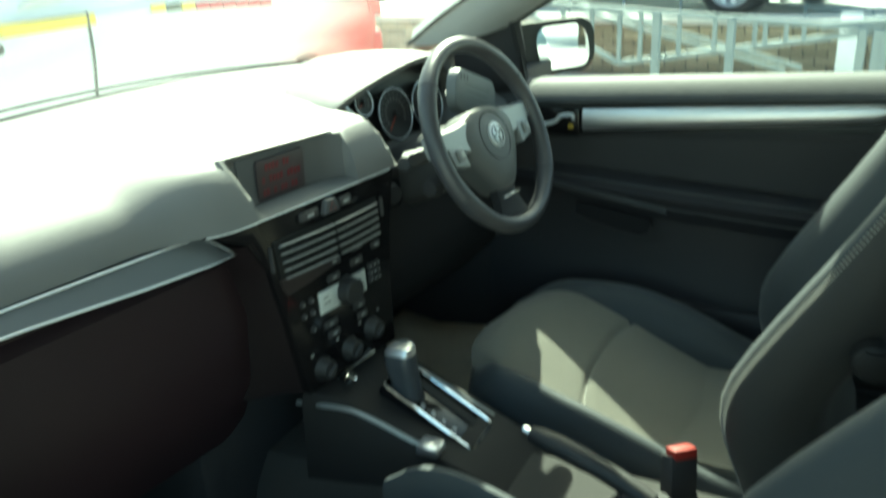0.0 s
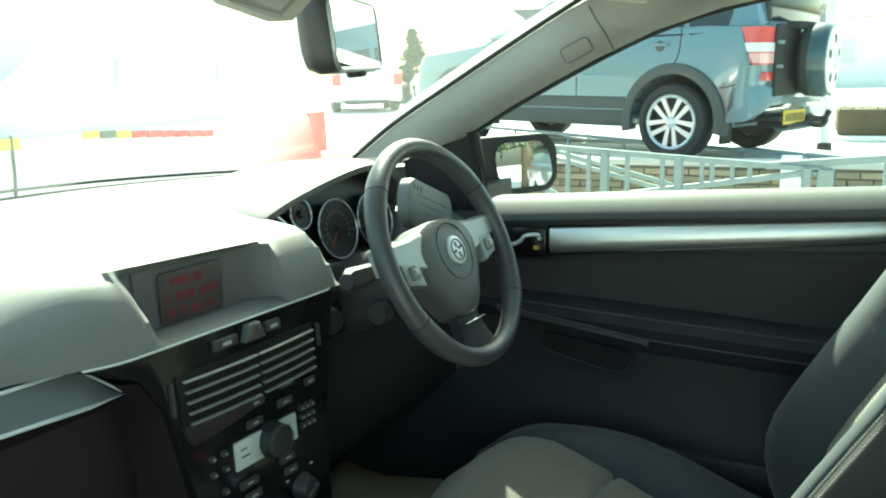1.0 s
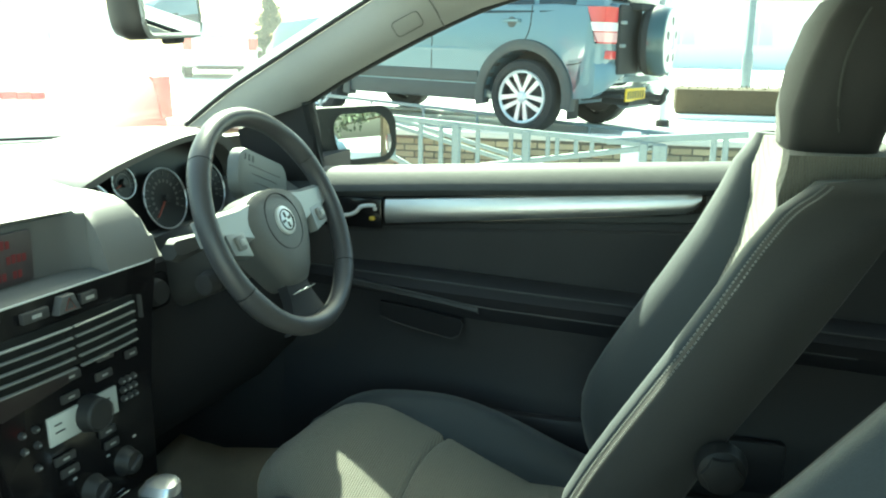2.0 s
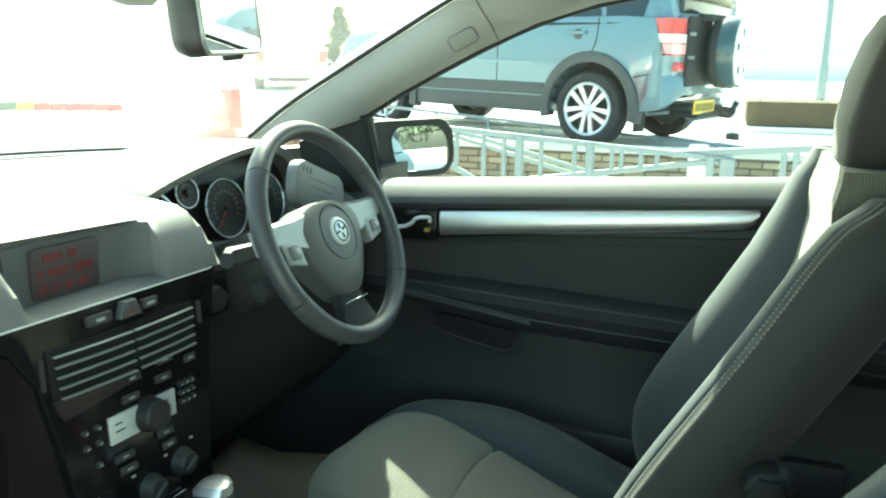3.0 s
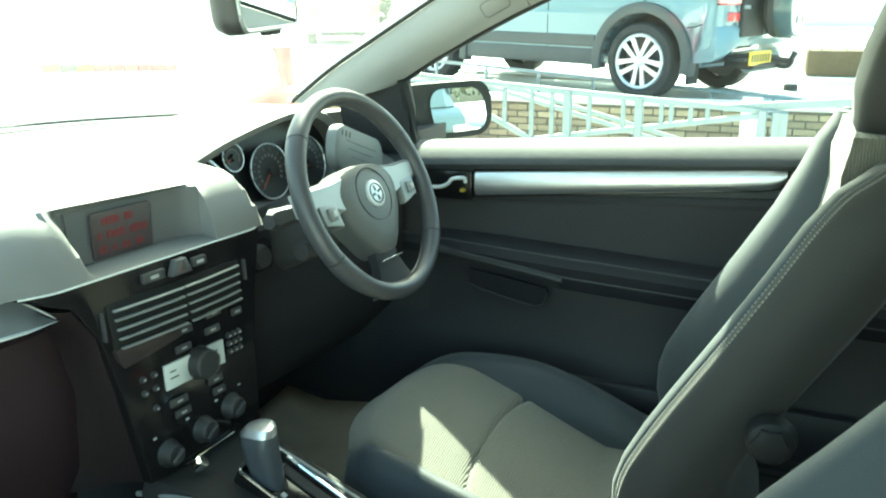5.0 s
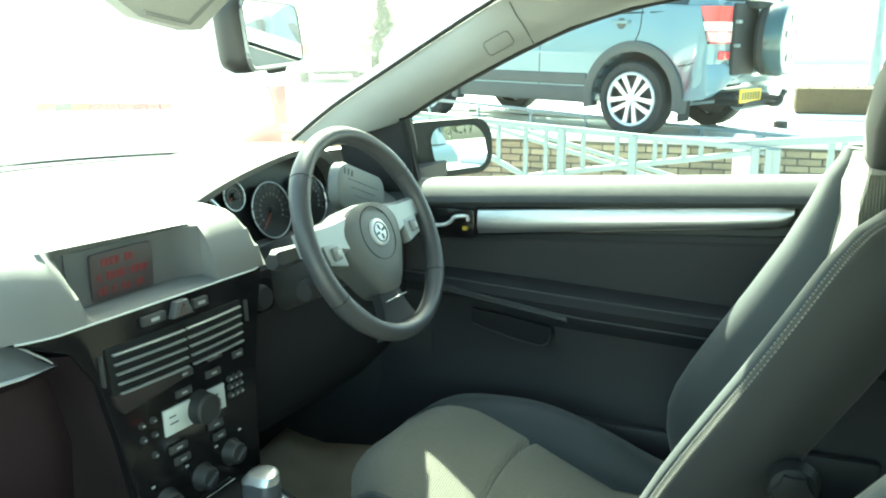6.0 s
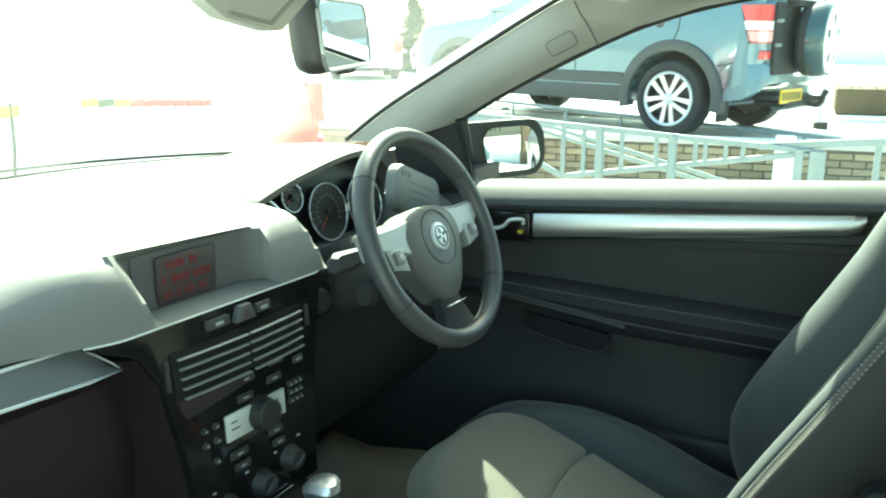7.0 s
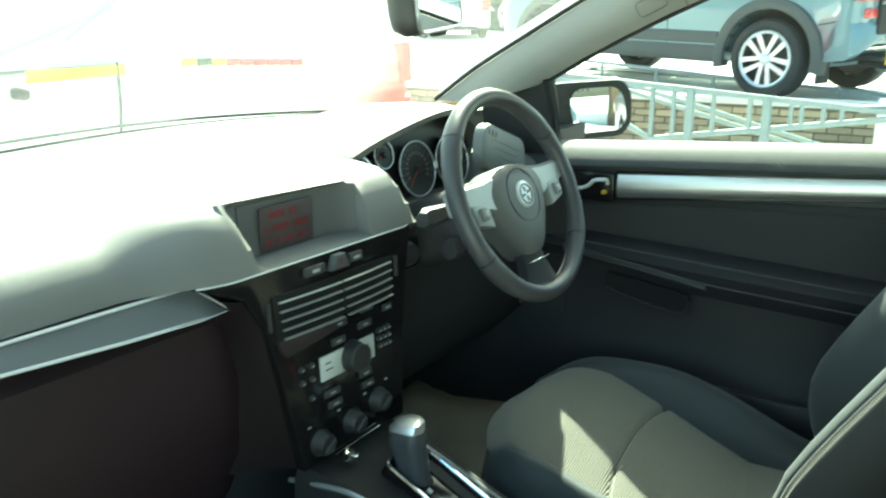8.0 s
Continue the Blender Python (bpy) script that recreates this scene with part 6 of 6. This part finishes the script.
# ---- other cars ----
def hatchback(name, label, paint, at, turn, group="parked cars", glass=None, wr=0.30):
    """A plain five-door hatchback; nose to +y, near side at -x."""
    c = thing(name, label, "car", group, at=at, turn=(0, 0, turn))
    out = [(-0.75, 0.35), (-0.80, 0.62), (-0.76, 0.95), (1.2, 0.93), (2.25, 0.90), (3.0, 0.76), (3.2, 0.60), (3.2, 0.30)]
    out += arch(2.5, wr - 0.04 if wr < 0.3 else wr, wr * 1.16, -5, 185) + [(2.1, 0.20), (0.40, 0.20)] + arch(0, wr - 0.04 if wr < 0.3 else wr, wr * 1.16, -8, 188)
    part("body", side_slab(out, 0.0, 1.68, 0.06), paint, c, "", 30)
    part("underbody", box(0.3, 1.38, -0.7, 3.1, 0.2, 0.7, 0.02), rubber, c)
    gh = [(-0.70, 0.93), (-0.55, 1.30), (-0.30, 1.42), (0.7, 1.46), (1.3, 1.38), (2.15, 0.92)]
    part("cabin", loft([[(x, y, 0.92 + (z - 0.92) * s) for y, z in gh] for x, s in ((0.05, 0.05), (0.12, 0.6), (0.20, 1.0), (1.48, 1.0), (1.56, 0.6), (1.63, 0.05))]), paint, c, "", 30)
    for xx in (0.085, 1.59):
        for pts in ([(-0.45, 0.99), (-0.30, 1.30), (0.10, 1.34), (0.12, 0.98)], [(0.18, 0.98), (0.16, 1.35), (0.80, 1.36), (0.90, 0.97)], [(0.96, 0.97), (0.86, 1.36), (1.22, 1.30), (1.80, 0.97)]):
            part("window", side_slab(pts, xx, xx + 0.02), glass or suv_glass, c, "dark side window")
    part("window", slab([(-0.6, -0.16), (0.6, -0.16), (0.52, 0.16), (-0.52, 0.16)], 0.02, frame_matrix((0.84, -0.66, 1.12), (1, 0, 0), (0, -0.92, 0.38))), glass or suv_glass, c, "dark rear screen")
    for x0, x1 in ((-0.01, 0.20), (1.48, 1.69)):
        part("tail_lamp", side_slab([(-0.62, 0.93), (-0.82, 0.93), (-0.83, 0.66), (-0.70, 0.66)], x0, x1, 0.02), lamp_red, c, "red tail lamp")
        part("head_lamp", side_slab([(3.05, 0.70), (3.22, 0.60), (3.21, 0.50), (2.9, 0.60)], x0, x1, 0.02), lamp_clear, c)
    part("bumper", box(0.0, 1.68, -0.86, -0.65, 0.30, 0.58, 0.05, 3), paint, c)
    for x, f in ((0.0, -1), (1.68, 1)):
        for y in (0.0, 2.5):
            wheel_parts(c, x, y, wr - 0.04 if wr < 0.3 else wr, wr, f)
    return c


liveried = hatchback("liveried_car", "red hatchback with yellow and red lettering, glare painted white towards its nose", red_glare_paint, (3.16, 3.02, 0.04), 88, glass=pale_glass, wr=0.25)
part("yellow_band", box(-0.006, 0.01, 1.50, 1.97, 0.870, 0.918, 0.001, 1), sticker_yellow, liveried, "yellow lettering band")
for k in range(9):
    z = 0.840 + 0.006 * k
    part("letter_bar", box(-0.009, 0.0, 0.30 + 0.098 * k, 0.390 + 0.098 * k, z, z + 0.034, 0.001, 1), sticker_red if k < 6 else (sticker_dark if k == 7 else sticker_yellow), liveried)
part("panel_gap", tube(smooth_path([(-0.004, 1.54, 0.93), (-0.006, 1.545, 0.75), (-0.004, 1.57, 0.55), (-0.003, 1.60, 0.40)], 4), 0.006, 6), rubber, liveried)
part("door_mirror", box(-0.07, 0.02, 2.00, 2.05, 0.81, 0.86, 0.02, 3), rubber, liveried, "black door mirror")
hatchback("silver_car", "silver hatchback parked in the row behind", surface("silver_paint", (0.45, 0.46, 0.47), 0.3, coat=0.6), (3.6, -11.5, 0), 5)
hatchback("dark_car", "dark grey hatchback parked in the row behind", blue_paint, (1.0, -12.5, 0), 3)
hatchback("red_car", "red hatchback parked in the row behind", red_paint, (6.2, -13.0, 0), 8)
hatchback("white_car", "white hatchback parked far across the forecourt", white_paint, (17.5, 11.0, 0.36), -58, glass=pale_glass)
hatchback("grey_car", "pale grey hatchback parked far across the forecourt", surface("far_grey", (0.45, 0.46, 0.47), 0.3, coat=0.6), (20.6, 9.8, 0.36), -56)

# ---- column, lamp posts, planter, buildings, trees ----
solo("column", lathe([(0.0, 2.6), (0.055, 2.6), (0.055, 0.06), (0.06, 0.05), (0.06, 0.0), (0, 0)], 20, Matrix.Translation((8.5, -0.14, 0.36))), render_white, "white painted steel column on the forecourt", "column")
solo("column_foot", lathe([(0.062, 0.07), (0.072, 0.065), (0.075, 0.0)], 20, Matrix.Translation((8.5, -0.14, 0.36))), rubber, "dark foot round the white column", "column foot")
solo("lamp_post", lathe([(0.0, 6.0), (0.035, 6.0), (0.05, 0.8), (0.07, 0.75), (0.07, 0), (0, 0)], 14, Matrix.Translation((11.5, -1.25, 0.36))), galvanised, "thin grey steel lamp post", "lamp post", "lamp posts")
solo("lamp_post", lathe([(0.0, 6.0), (0.05, 6.0), (0.07, 0.8), (0.09, 0.75), (0.09, 0), (0, 0)], 14, Matrix.Translation((14.0, 9.6, 0.36))), render_white, "pale steel lamp post far across the forecourt", "lamp post", "lamp posts")
pl = thing("planter", "long planter with brown winter hedge", "planter", at=(10.0, -1.88, 0.36))
part("trough", box(-0.45, 0.45, -3.0, 1.65, 0, 0.06, 0.02), render_white, pl, "low pale trough")
part("thicket", box(-0.37, 0.37, -2.9, 1.60, 0.06, 0.36, 0.04), hedge_mat, pl)
random.seed(9)
bm = bmesh.new()
for k in range(5000):
    p = Vector((random.uniform(-0.40, 0.40), random.uniform(-2.95, 1.63), 0.06 + 0.33 * random.random()))
    q = Matrix.Translation(p) @ Euler((random.random() * 6, random.random() * 6, random.random() * 6)).to_matrix().to_4x4()
    s = random.uniform(0.010, 0.022)
    vs = [bm.verts.new(q @ Vector(v)) for v in ((-s, 0, 0), (0, -s * 0.5, 0), (s, 0, 0), (0, s * 0.5, 0))]
    bm.faces.new(vs)
part("hedge", bm, hedge_mat, pl, "brown clipped hedge")


def building(name, label, at, turn, w, d, h, cols, rows):
    b = thing(name, label, "building", "buildings", at=at, turn=(0, 0, turn))
    part("wall", box(0, d, 0, w, 0, h, 0.02), render_white, b, "white rendered wall")
    part("roof", loft([[(-0.4, y, h), (d / 2, y, h + 1.6), (d + 0.4, y, h), (d / 2, y, h - 0.05)] for y in (-0.4, w + 0.4)]), roof_grey, b, "grey tiled roof")
    for r in range(rows):
        for c in range(cols):
            y = w * (c + 0.5) / cols
            z = 1.0 + 2.8 * r
            wd = part("window", box(-0.05, 0.05, y - 0.7, y + 0.7, z, z + 1.2, 0.02), render_white, b)
            part("pane", box(-0.07, -0.05, y - 0.6, y - 0.04, z + 0.1, z + 1.1), pale_glass, wd)
            part("pane", box(-0.07, -0.05, y + 0.04, y + 0.6, z + 0.1, z + 1.1), pale_glass, wd)
    return b


building("house", "white rendered building with windows across the road", (38.0, -16.0, 0.3), -8, 20.0, 9.0, 3.0, 6, 1)


def tree(name, at, h, spread, dense, label, seed, clear=0.2):
    t = thing(name, label, "tree", "trees", at=at)
    random.seed(seed)
    limbs = bmesh.new()
    tube(smooth_path([(0, 0, 0), (0.1, 0.05, h * 0.3), (-0.05, 0.1, h * 0.65), (0, 0, h)], 4), [h * (0.026 - 0.0245 * k / 12) for k in range(13)], 7, bm=limbs)
    leaves = bmesh.new()
    for k in range(dense):
        z = h * (clear + (0.98 - clear) * random.random() ** 1.3)
        a = random.random() * 6.283
        reach = spread * (1.05 - z / h) * random.uniform(0.5, 1.1)
        tip = Vector((reach * math.cos(a), reach * math.sin(a), z - 0.12 * reach))
        tube([(0, 0, z), tuple(tip * 0.5 + Vector((0, 0, z * 0.5 + 0.05))), tuple(tip)], [0.005 * h, 0.0032 * h, 0.001 * h], 5, bm=limbs)
        for j in range(34):
            u = random.uniform(0.25, 1.05)
            p = Vector((0, 0, z)).lerp(tip, u) + Vector((random.gauss(0, 0.06 * spread), random.gauss(0, 0.06 * spread), random.gauss(0, 0.05 * spread)))
            q = Matrix.Translation(p) @ Euler((random.random() * 6, random.random() * 6, random.random() * 6)).to_matrix().to_4x4()
            s = random.uniform(0.07, 0.17) * min(1.0, (h / 6.0) ** 0.6)
            leaves.faces.new([leaves.verts.new(q @ Vector(v)) for v in ((-s, 0, 0), (0, -s * 0.4, 0), (s, 0, 0), (0, s * 0.4, 0))])
    part("trunk", limbs, bark, t)
    part("crown", leaves, leaf_mat, t, "thin green crown")


tree("tree", (24.0, 11.8, 0.36), 2.35, 0.95, 150, "small thin conifer beyond the forecourt", 3, 0.02)
tree("tree", (6.0, -24.0, 0.0), 7.5, 2.6, 110, "leafy tree behind the row of parked cars", 4)
tree("tree", (1.5, -26.0, 0.0), 6.5, 2.6, 110, "leafy tree behind the row of parked cars", 6)

# bricks of the low wall, course by course
brick_me = finish(box(-0.012, 0.0, -0.082, 0.082, -0.0235, 0.0235, 0.004, 1), brick_mat, "brick")
random.seed(2)
for row in range(7):
    for k in range(42):
        b = new("brick", brick_me)
        b.parent = wall
        b.location = (5.930 - random.uniform(0, 0.006), -2.0 + 0.174 * k + (0.087 if row % 2 else 0), 0.055 + 0.0560 * row)
